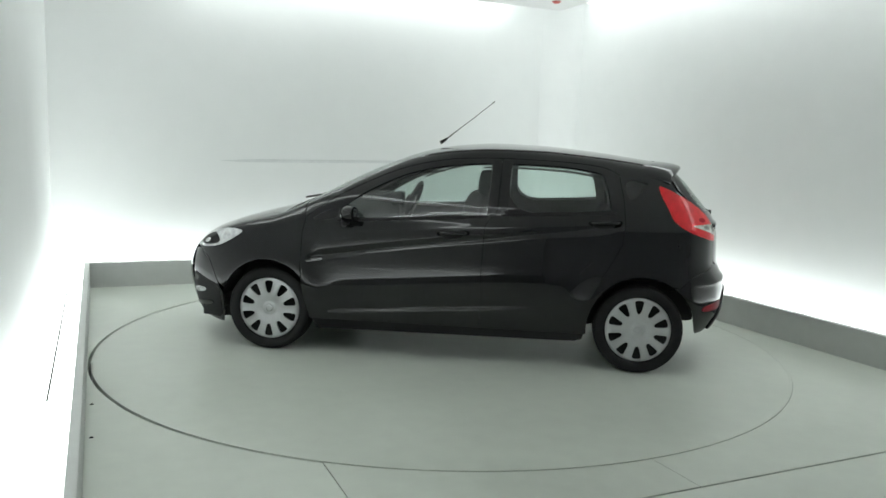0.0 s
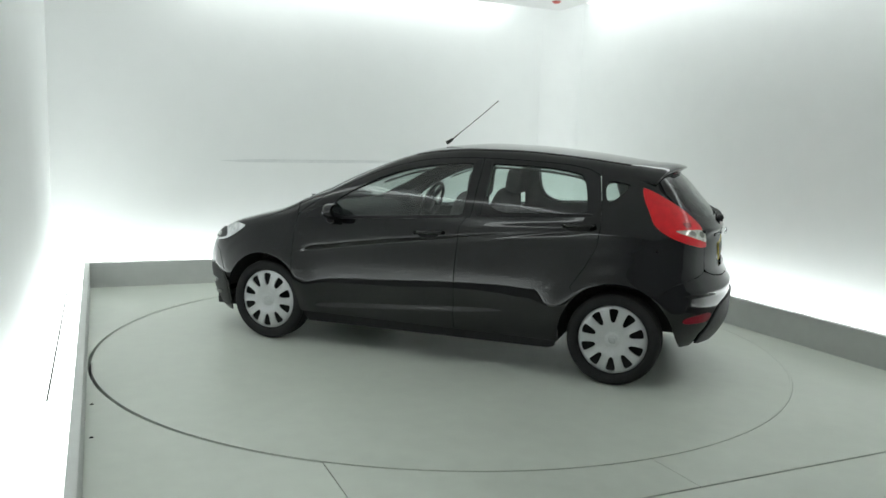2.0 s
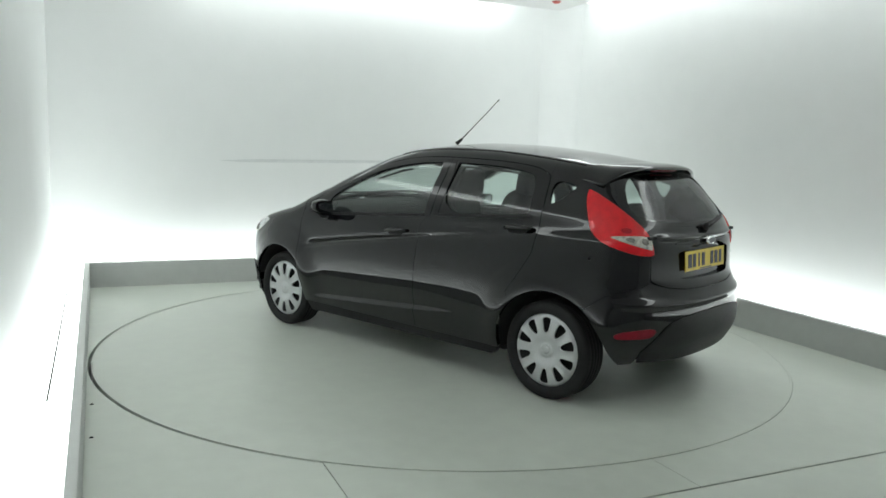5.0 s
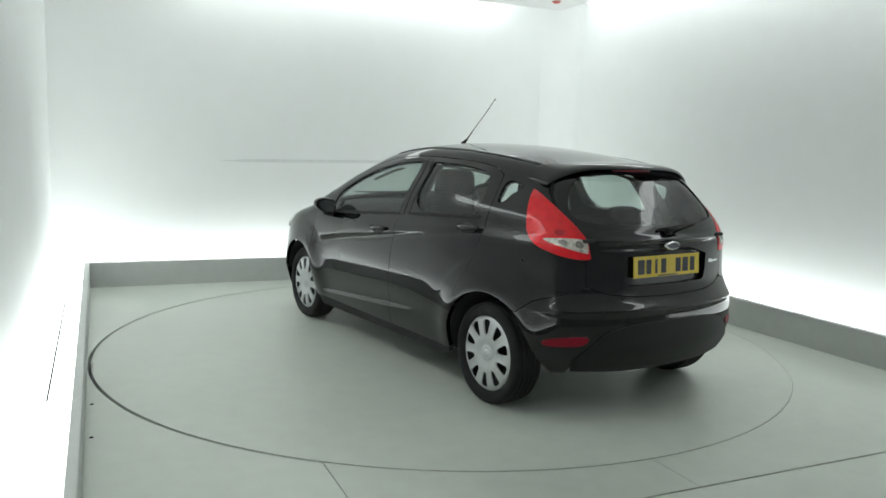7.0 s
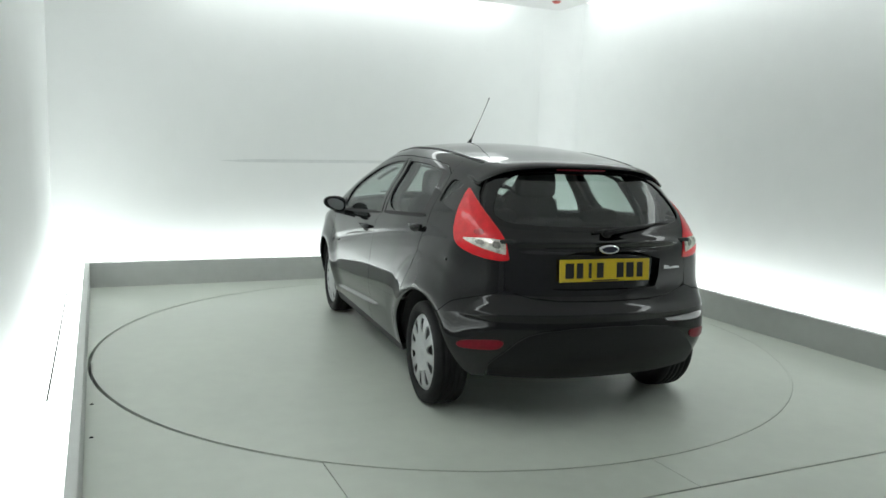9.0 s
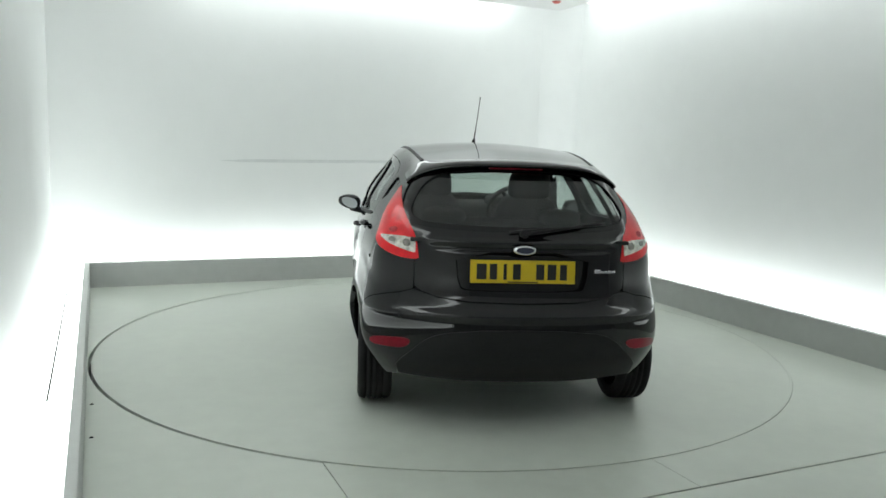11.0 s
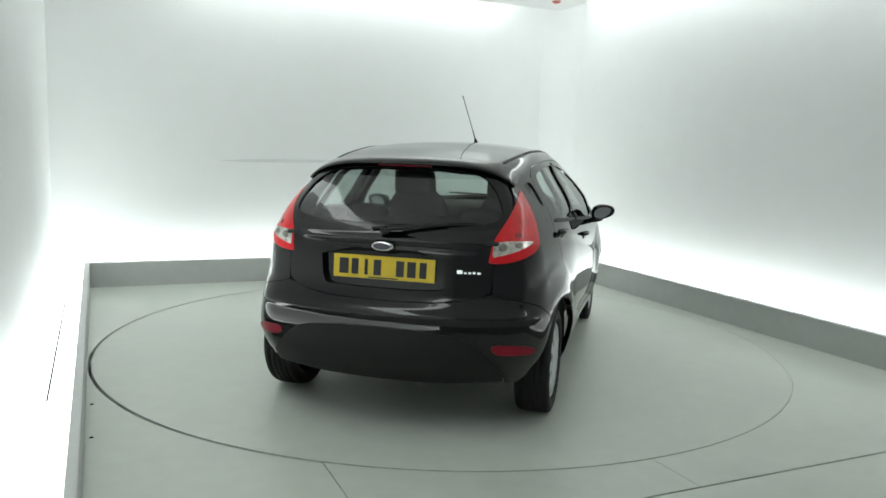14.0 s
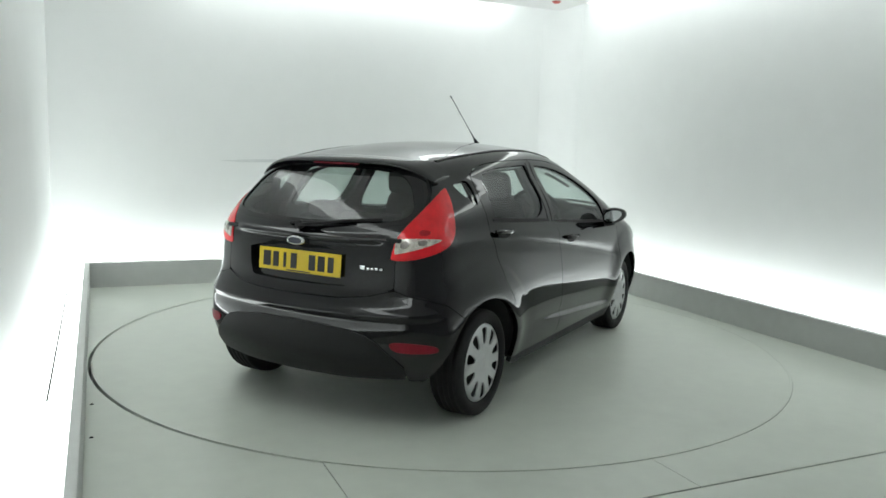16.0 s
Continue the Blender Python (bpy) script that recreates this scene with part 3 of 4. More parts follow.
def build_side(car, s):
    """One flank: fender, doors with glass, quarter panel, bumper flank, sill, mirror, lamp."""
    g = 0.0025
    open_r = 0.338
    fender = [(0.985, 0.905 - 0.02), (1.005, 0.80), (1.005, 0.60), (0.985, 0.40), (0.945, 0.245)]
    front_arch = arch(AXLE, open_r, 180 + 7, 22, 60)
    top = along(rail_height, 1.86, 1.0, 40)
    panel("front_fender", [(x + g, z) for x, z in fender] + [(AXLE - open_r - 0.004, 0.245)] + front_arch + [(1.62, 0.46), (1.70, 0.60), (1.80, 0.66)] + top, "side", M_PAINT, car, side=s, step=0.018)
    panel("bumper_flank", [(1.625, 0.455), (1.705, 0.595), (1.80, 0.655), (1.86, 0.645), (1.88, 0.40), (1.84, 0.185), (1.61, 0.165), (1.58, 0.26), (1.575, 0.38)], "side", M_PAINT, car, side=s)
    head_lamp = panel("headlight", soft([(1.82, 0.665), (1.78, 0.73), (1.67, 0.785), (1.54, 0.808), (1.435, 0.800), (1.435, 0.786), (1.55, 0.718), (1.65, 0.680)]), "side", M_HEAD, car, side=s, lift=0.003, rim=0.006, dome=0.006, label="clear chrome-lined headlight")
    panel("lamp_chamber", soft([(1.80, 0.682), (1.765, 0.728), (1.675, 0.768), (1.625, 0.752), (1.60, 0.715), (1.66, 0.692)]), "side", M_DISC, head_lamp, side=s, lift=0.0095, rim=0.002, step=0.012, label="dark headlight chamber")
    panel("lamp_reflector", soft([(1.755, 0.695), (1.735, 0.722), (1.69, 0.728), (1.70, 0.698)]), "side", M_HEAD, head_lamp, side=s, lift=0.0125, rim=0.002, step=0.012)
    bezel = panel("lower_bumper", soft([(1.885, 0.505), (1.74, 0.462), (1.605, 0.428), (1.590, 0.30), (1.60, 0.20), (1.72, 0.188), (1.86, 0.205)], 1), "side", M_PLASTIC, car, side=s, lift=0.003, rim=0.006, label="matt black lower bumper corner")
    panel("fog_lamp", soft([(1.86, 0.345), (1.86, 0.388), (1.75, 0.398), (1.73, 0.372)]), "side", M_HEAD, bezel, side=s, lift=0.007, rim=0.004, step=0.012, label="small clear fog lamp")
    panel("chin_lip", soft([(1.875, 0.25), (1.86, 0.288), (1.68, 0.318), (1.66, 0.292)]), "side", M_GLOSS, bezel, side=s, lift=0.010, rim=0.006, step=0.012, label="glossy lip on the lower bumper")
    # doors
    top = along(DOOR_TOP, 0.97, -0.312, 70)
    glass = soft([(0.755, 0.905), (0.73, 0.985), (0.61, 1.075), (0.37, 1.198), (0.16, 1.257), (-0.05, 1.287), (-0.235, 1.297), (-0.25, 1.29), (-0.24, 0.975), (-0.22, 0.962), (0.2, 0.937)], 2)
    door = panel("front_door", [(0.945 - g, 0.245), (0.985 - g, 0.40), (1.005 - g, 0.60), (1.005 - g, 0.80), (0.985 - g, 0.89)] + top + [(-0.30, 1.00), (-0.222, 0.90), (-0.212 + g, 0.62), (-0.212 + g, 0.245)], "side", M_PAINT, car, holes=[glass], side=s, step=0.011, rim=0.03)
    pane = panel("front_side_window", glass, "side", M_GLASS, door, side=s, lift=-0.008, rim=0, step=0.05, label="clear side window glass")
    pane.visible_shadow = False
    panel("waist_seal", soft([(0.76, 0.90), (0.2, 0.935), (-0.24, 0.966), (-0.24, 0.950), (0.2, 0.917), (0.77, 0.884)], 1), "side", M_PLASTIC, door, side=s, lift=0.004, rim=0.008, step=0.03)
    pillar = soft([(-0.245, 0.955), (-0.255, 1.31), (-0.305, 1.315), (-0.302, 0.955)], 1)
    panel("pillar_trim", pillar, "side", M_GLOSS, door, side=s, lift=0.0025, rim=0.005, step=0.03)
    panel("mirror_sail", soft([(0.77, 0.90), (0.75, 0.985), (0.86, 0.945), (0.955, 0.885)], 1), "side", M_PLASTIC, door, side=s, lift=0.003, rim=0.006, step=0.03)
    build_handle(door, -0.02, 0.842, s)
    rear_top = along(DOOR_TOP, -0.317, -1.076, 50)
    tail_edge = [(-1.088, 1.238), (-1.115, 1.10), (-1.130, 0.95), (-1.115, 0.82), (-1.05, 0.70), (-0.975, 0.585)]
    rear_arch = arch(-AXLE, open_r, 0 - 7, 53, 24)
    rear_glass = soft([(-0.375, 0.985), (-0.372, 1.296), (-0.40, 1.30), (-0.73, 1.292), (-0.93, 1.266), (-0.99, 1.243), (-1.02, 1.15), (-1.04, 1.035), (-1.02, 1.022), (-0.8, 1.008)], 2)
    reach = [(x, z) for x, z in arch(-AXLE, open_r, 46, -7, 24)]
    door = panel("rear_door", [(-0.212 - g, 0.245), (-0.212 - g, 0.62), (-0.226, 0.90), (-0.304, 1.00)] + rear_top + [(x + g, z) for x, z in tail_edge] + reach + [(-AXLE + open_r + 0.004, 0.245)], "side", M_PAINT, car, holes=[rear_glass], side=s, step=0.011, rim=0.03)
    pane = panel("rear_side_window", rear_glass, "side", M_GLASS, door, side=s, lift=-0.008, rim=0, step=0.05, label="clear side window glass")
    pane.visible_shadow = False
    panel("waist_seal", soft([(-0.34, 0.978), (-0.8, 1.004), (-1.07, 1.022), (-1.07, 1.002), (-0.8, 0.985), (-0.34, 0.958)], 1), "side", M_PLASTIC, door, side=s, lift=0.004, rim=0.008, step=0.03)
    panel("pillar_trim", soft([(-0.312, 0.965), (-0.318, 1.315), (-0.372, 1.31), (-0.368, 0.97)], 1), "side", M_GLOSS, door, side=s, lift=0.0025, rim=0.005, step=0.03)
    build_handle(door, -1.0, 0.945, s)
    # roof side rail with the windscreen pillar
    low = [(x, z + 0.005) for x, z in along(DOOR_TOP, -1.0885, 0.985, 80)]
    panel("roof_rail", low + along(rail_height, 0.99, -1.0895, 80), "side", M_PAINT, car, side=s, step=0.018)
    # quarter panel down to the bumper
    quarter_glass = soft([(-1.116, 1.232), (-1.270, 1.204), (-1.272, 1.188), (-1.200, 1.110), (-1.143, 1.085)], 2)
    head = 1.335
    while edge_place(head)[0] > -1.34 or rail_height(edge_place(head)[0])[0] < head:
        head -= 0.004
    edge = [(float(edge_place(z)[0]), z) for z in np.linspace(head, 0.702, 44)]
    roofline = along(rail_height, -1.0915, edge[0][0] + 0.008, 24)
    over = arch(-AXLE, open_r, 123, 46, 30)
    quarter = panel("quarter_panel", [(x - g, z) for x, z in tail_edge[::-1]] + [(-1.090, 1.252)] + roofline + edge + [(float(edge_place(0.679)[0]), 0.681), (-1.56, 0.635), (-1.475, 0.565)] + over, "side", M_PAINT, car, holes=[quarter_glass], side=s, step=0.015, rim=0.03)
    pane = panel("quarter_window", quarter_glass, "side", M_GLASS, quarter, side=s, lift=-0.008, rim=0, step=0.03, label="small three-cornered window glass")
    pane.visible_shadow = False
    low_edge = [(float(edge_place(z)[0]), z) for z in np.linspace(0.676, 0.265, 26)]
    panel("bumper_flank", [(-1.475, 0.56), (-1.56, 0.63)] + low_edge + [(-1.605, 0.258), (-1.588, 0.31)] + arch(-AXLE, open_r, 170, 125, 22), "side", M_PAINT, car, side=s, step=0.016)
    # sill
    panel("sill", [(0.93, 0.240), (-0.895, 0.240), (-0.885, 0.205), (-0.84, 0.188), (0.90, 0.170)], "side", M_PLASTIC, car, side=s, lift=-0.004, rim=0.03)
    # padded frames and pillars inside the windows
    panel("inner_frame", [(0.80, 0.62), (0.78, 0.94), (0.60, 1.075), (0.36, 1.20), (0.15, 1.262), (-0.3, 1.305), (-0.75, 1.295), (-1.0, 1.26), (-1.08, 1.24), (-1.12, 0.62)], "side", M_TRIM, car, holes=[glass, rear_glass], side=s, lift=-0.055, rim=0.02, step=0.03)
    build_mirror(car, s)
    # tail lamp wrapped round the corner
    lamp3 = [(-1.345, 0.592, 1.182), (-1.365, 0.590, 1.184), (-1.472, 0.585, 1.125), (-1.606, 0.557, 1.032), (-1.678, 0.516, 0.950), (-1.700, 0.508, 0.868), (-1.703, 0.506, 0.843),
             (-1.662, 0.600, 0.848), (-1.570, 0.693, 0.884), (-1.490, 0.712, 0.918), (-1.430, 0.698, 0.965), (-1.405, 0.683, 1.010), (-1.355, 0.632, 1.110)]
    lamp = panel("tail_light", soft(corner_uv(lamp3), 2), "corner", M_LENS, car, side=s, lift=0.003, rim=0.003, step=0.012, dome=0.006, label="red tail light lens wrapping the corner")
    clear3 = [(-1.538, 0.690, 0.939), (-1.560, 0.678, 0.944), (-1.648, 0.588, 0.950), (-1.682, 0.522, 0.941), (-1.694, 0.520, 0.878), (-1.688, 0.530, 0.876), (-1.645, 0.612, 0.900), (-1.60, 0.658, 0.918)]
    panel("reversing_lens", soft(corner_uv(clear3), 1), "corner", M_CLEAR, lamp, side=s, lift=0.0105, rim=0.003, step=0.008, label="clear reversing lamp section")
    for bowl in ([(-1.600, 0.645, 0.938), (-1.628, 0.612, 0.940), (-1.636, 0.610, 0.918), (-1.612, 0.640, 0.920)], [(-1.655, 0.575, 0.938), (-1.673, 0.545, 0.934), (-1.680, 0.545, 0.902), (-1.662, 0.578, 0.908)]):
        panel("lamp_bowl", soft(corner_uv(bowl), 1), "corner", M_BOWL, lamp, side=s, lift=0.0118, rim=0.001, step=0.008, label="dark hollow behind the clear lens")
    panel("bulb_chamber", soft(corner_uv([(-1.575, 0.645, 0.985), (-1.612, 0.612, 0.990), (-1.622, 0.608, 0.965), (-1.588, 0.645, 0.962)]), 2), "corner", M_CHAMBER, lamp, side=s, lift=0.0098, rim=0.002, step=0.01, label="darker red bulb chamber")
    cap = cast(np.array([(-1.457, 0.3, 0.822)]), np.array((0, 1.0, 0)), 0.8)[0]
    bm = lathe([(0.0005, 0.004), (0.006, 0.0035), (0.009, 0.001), (0.009, -0.004)], 16)
    bmesh.ops.translate(bm, verts=bm.verts[:], vec=cap)
    if s > 0:
        part("round_plug", bm, M_PLASTIC, quarter, "small round black plug", True)
    else:
        bm.free()
    # rubber seal in the gap beside the tailgate
    zs = np.linspace(1.255, 0.71, 30)
    panel("gate_seal", [(float(EDGE(z)) + 0.008, float(z)) for z in zs] + [(float(EDGE(z)) - 0.035, float(z)) for z in zs[::-1]], "rear", M_RUBBER, car, side=s, lift=-0.010, rim=0, step=0.015)
    # wheel well
    for cx in (AXLE, -AXLE):
        bm = bmesh.new()
        pts = arch(cx, 0.352, 12, 188, 30) if cx > 0 else arch(cx, 0.352, -8, 168, 30)
        flank = cast(np.array([(x, 0.3, z) for x, z in pts]), np.array((0, 1.0, 0)), 0.8)[:, 1]
        a = [bm.verts.new((x, s * min(0.80, w - 0.022), z)) for (x, z), w in zip(pts, flank)]
        b = [bm.verts.new((x, s * 0.50, z)) for x, z in pts]
        for i in range(len(pts) - 1):
            bm.faces.new((a[i], a[i + 1], b[i + 1], b[i]))
        bm.faces.new(b)
        part("wheel_well", bm, M_TRIM, car, "", False)
        build_wheel(car, cx, s)


def build_handle(door, x, z, s):
    """Grip bar over a dark hollow."""
    panel("handle_recess", soft([(x + 0.075, z - 0.035), (x + 0.08, z + 0.01), (x - 0.06, z + 0.018), (x - 0.065, z - 0.03)], 2), "side", M_PLASTIC, door, side=s, lift=0.002, rim=0.003, step=0.02)
    y = float(width(np.array(x), np.array(z)))
    bm = tube([(x + 0.10, s * (y + 0.004), z - 0.006), (x + 0.07, s * (y + 0.024), z), (x, s * (y + 0.030), z + 0.002), (x - 0.07, s * (y + 0.024), z + 0.006), (x - 0.10, s * (y + 0.004), z + 0.006)], 0.013, 10)
    part("handle", bm, M_PAINT, door, "", True)


def build_mirror(car, s):
    bm = pillow((0.605, 0.805, 0.874), (0.720, 0.975, 0.992), 2.7, 10)
    for v in bm.verts:
        reach = (v.co.y - 0.805) / 0.17
        v.co.x -= 0.10 * (v.co.y - 0.84)
        v.co.z = 0.935 + (v.co.z - 0.935) * (1.05 - 0.38 * reach ** 2) + 0.022 * reach
        v.co.x = max(v.co.x, 0.618 + 0.12 * (v.co.y - 0.89))
        v.co.y *= s
    if s < 0:
        bmesh.ops.reverse_faces(bm, faces=bm.faces[:])
    shell = part("door_mirror", bm, M_PAINT, car, "black door mirror housing", True)
    ring = soft([(0.832, 0.902), (0.828, 0.955), (0.87, 0.980), (0.93, 0.982), (0.955, 0.962), (0.938, 0.925), (0.89, 0.897)], 2)
    bm = bmesh.new()
    bm.faces.new([bm.verts.new((0.6145 + 0.12 * (y - 0.89), s * y, z + (y - 0.9) * 0.05)) for y, z in ring])
    part("mirror_glass", bm, M_MIRROR, shell, "reflective mirror glass")
    bm = tube([(0.72, s * 0.79, 0.872), (0.71, s * 0.83, 0.880), (0.68, s * 0.875, 0.895)], 0.024, 10)
    part("mirror_foot", bm, M_PLASTIC, shell, "", True)
    bm = pillow((0.705, 0.86, 0.925), (0.722, 0.945, 0.945), 3, 5)
    for v in bm.verts:
        v.co.x -= 0.10 * (v.co.y - 0.84)
        v.co.y *= s
    if s < 0:
        bmesh.ops.reverse_faces(bm, faces=bm.faces[:])
    part("side_repeater", bm, M_HEAD, shell, "clear indicator lens in the mirror housing", True)


def build_rear(car):
    bottom = [(0.526, 0.78), (0.524, 0.715), (0.485, 0.692), (0.41, 0.672), (0.27, 0.658), (0.0, 0.653)]
    left = [(0.0, 1.312), (0.25, 1.310), (0.37, 1.298), (0.455, 1.274), (0.520, 1.225), (0.563, 1.15), (0.582, 1.08), (0.572, 1.03), (0.543, 0.95), (0.524, 0.86)] + bottom
    glass = soft(mirrored([(0.0, 1.298), (0.25, 1.296), (0.36, 1.284), (0.43, 1.262), (0.498, 1.215), (0.545, 1.14), (0.567, 1.085), (0.561, 1.045), (0.525, 1.020), (0.44, 1.008), (0.25, 1.000), (0.0, 0.998)]), 1)
    niche = soft([(0.335, 0.893), (0.318, 0.72), (0.27, 0.703), (-0.27, 0.703), (-0.318, 0.72), (-0.335, 0.893)], 1)
    gate = panel("tailgate", mirrored(left), "rear", M_PAINT, car, holes=[glass, niche], rim=0.03, step=0.012)
    pane = panel("rear_window", glass, "rear", M_REARGLASS, gate, lift=-0.006, rim=0, step=0.04, label="lightly tinted rear window glass")
    pane.visible_shadow = False
    border = [(0.0, 1.304), (0.25, 1.302), (0.37, 1.290), (0.44, 1.267), (0.508, 1.219), (0.553, 1.145), (0.575, 1.08), (0.567, 1.036), (0.525, 1.012), (0.44, 1.000), (0.25, 0.992), (0.0, 0.990)]
    opening = [(0.0, 1.283), (0.25, 1.281), (0.345, 1.268), (0.415, 1.248), (0.478, 1.203), (0.523, 1.135), (0.545, 1.085), (0.538, 1.055), (0.505, 1.034), (0.43, 1.022), (0.25, 1.014), (0.0, 1.012)]
    panel("window_border", mirrored(border), "rear", M_GLOSS, gate, holes=[soft(mirrored(opening), 1)], lift=0.001, rim=0.004, step=0.02, label="black glass border")
    panel("plate_niche", niche, "rear", M_PAINT, gate, lift=-0.028, rim=0, step=0.03)
    # number plate with plain bars
    plate = part("number_plate", box((-1.767, -0.2605, 0.741), (-1.762, 0.2605, 0.852), 0.002, 1), M_YELLOW, gate, "yellow rear number plate with dark bars")
    plate.matrix_basis = pose(-1.765, 0, 0.80) @ pose(0, 0, 0, 0, 4, 0) @ pose(1.765, 0, -0.80)
    for i, w in enumerate((0.048, 0.036, 0.016, 0.038, None, 0.040, 0.043, 0.035)):
        y = 0.205 - i * 0.058
        if w:
            part("bar", box((-1.7695, y - w / 2, 0.759), (-1.7675, y + w / 2, 0.834)), M_INK, plate)
    part("plate_footer", box((-1.769, -0.075, 0.7445), (-1.7675, 0.075, 0.7505)), M_INK, plate)
    # grip strip over the plate, oval badge, script bar
    panel("grip_strip", soft(mirrored([(0.0, 0.912), (0.30, 0.912), (0.345, 0.906), (0.33, 0.896), (0.0, 0.896)]), 1), "rear", M_GLOSS, gate, lift=0.004, rim=0.004, step=0.010)
    badge = lathe([(0.0005, 0.010), (0.050, 0.009), (0.056, 0.004), (0.057, 0.0)], 40)
    for v in badge.verts:
        v.co = Vector((-1.787 - v.co.y, v.co.x, 0.908 + v.co.z * 0.42))
    bmesh.ops.recalc_face_normals(badge, faces=badge.faces[:])
    oval = part("badge", badge, M_CHROME, gate, "plain chrome oval badge", True)
    face = lathe([(0.0005, 0.0), (0.044, 0.0)], 40)
    for v in face.verts:
        v.co = Vector((-1.7980, v.co.x, 0.908 + v.co.z * 0.36))
    part("badge_face", face, M_BLUE, oval, "dark blue enamel centre")
    for i, (y, w, h) in enumerate(((-0.378, 0.030, 0.020), (-0.404, 0.017, 0.011), (-0.424, 0.017, 0.012), (-0.444, 0.017, 0.013), (-0.466, 0.020, 0.011))):
        p = lay("rear", np.array([[y, 0.80]]), 1)[0]
        part("badge_stroke", box((p[0] - 0.005, y - w / 2, 0.793), (p[0] + 0.004, y + w / 2, 0.793 + h), 0.002, 1), M_CHROME, gate)
    # brake lamp under the spoiler
    part("brake_light", box((-1.492, -0.14, 1.289), (-1.44, 0.14, 1.303), 0.004), M_DEEP, gate, "thin red high brake light", True)
    build_spoiler(gate)
    # wiper
    def on(y, z, d):
        p = lay("rear", np.array([[y, z]]), 1)[0]
        return (p[0] - d, y, z)
    wiper = part("wiper", tube([on(0.0, 0.985, 0.0), on(0.0, 0.985, 0.03)], 0.022, 14), M_PLASTIC, gate, "black rear wiper at rest", True)
    part("wiper_arm", tube([on(0.0, 0.985, 0.026), on(-0.07, 0.995, 0.028), on(-0.22, 1.015, 0.026), on(-0.30, 1.024, 0.022)], 0.010, 8, 0.6), M_PLASTIC, wiper, "", True)
    part("wiper_blade", tube([on(0.07 - 0.5 * i / 10, 0.990 + 0.045 * (i / 10), 0.011) for i in range(11)], 0.0075, 6), M_PLASTIC, wiper, "", True)
    # bumper
    rim = [(0.0, 0.648), (0.27, 0.652), (0.41, 0.667), (0.485, 0.687), (0.53, 0.698), (0.56, 0.69), (0.597, 0.677)]
    bumper = panel("rear_bumper", mirrored(rim + [(0.602, 0.60), (0.602, 0.45), (0.60, 0.30), (0.58, 0.285), (0.3, 0.272), (0.0, 0.27)]), "rear", M_PAINT, car, step=0.018, rim=0.02)
    panel("valance", mirrored([(0.0, 0.530), (0.20, 0.526), (0.36, 0.510), (0.43, 0.492), (0.48, 0.462), (0.53, 0.415), (0.575, 0.375), (0.60, 0.34), (0.59, 0.285), (0.3, 0.268), (0.0, 0.264)]), "rear", M_PLASTIC, bumper, lift=0.009, rim=0.01, step=0.02, label="matt black lower bumper skirt")
    for s in (1, -1):
        panel("reflector", soft([(0.535, 0.470), (0.66, 0.466), (0.735, 0.448), (0.735, 0.415), (0.66, 0.418), (0.56, 0.422)], 2), "rear", M_DEEP, bumper, side=s, lift=0.005, rim=0.006, step=0.012, label="red bumper reflector")


def build_spoiler(gate):
    """Roof spoiler over the rear window: one wing with a drooping rounded lip."""
    bm = bmesh.new()
    rows = []
    for i in range(57):
        y = -0.56 + 1.12 * i / 56
        k = abs(y) / 0.56
        back = -1.53 + 0.115 * k ** 2.4
        fore = -1.36 + 0.10 * k ** 2
        rise = lambda x: float(cast(np.array([[x, y, 0.55]]), np.array((0, 0, 1.0)), 1.2)[0, 2])
        z0 = rise(fore)
        lip = 1.314 - 0.012 * k ** 2 - 0.085 * k ** 5
        sec = [(fore, z0 + 0.002), (fore + (back - fore) * 0.35, z0 + (lip - z0) * 0.35 + 0.008 * (1 - k ** 4)), (fore + (back - fore) * 0.75, z0 + (lip - z0) * 0.75 + 0.009 * (1 - k ** 4)),
               (back + 0.010, lip + 0.003), (back, lip - 0.005), (back + 0.004, lip - 0.014), (back + 0.03, lip - 0.018), (back + 0.10, lip - 0.022)]
        rows.append([bm.verts.new((x, y, z)) for x, z in sec])
    for a, b in zip(rows, rows[1:]):
        for k in range(len(a) - 1):
            bm.faces.new((a[k], b[k], b[k + 1], a[k + 1]))
    bm.faces.new(rows[0])
    bm.faces.new(rows[-1][::-1])
    bmesh.ops.recalc_face_normals(bm, faces=bm.faces[:])
    part("spoiler", bm, M_PAINT, gate, "", True)


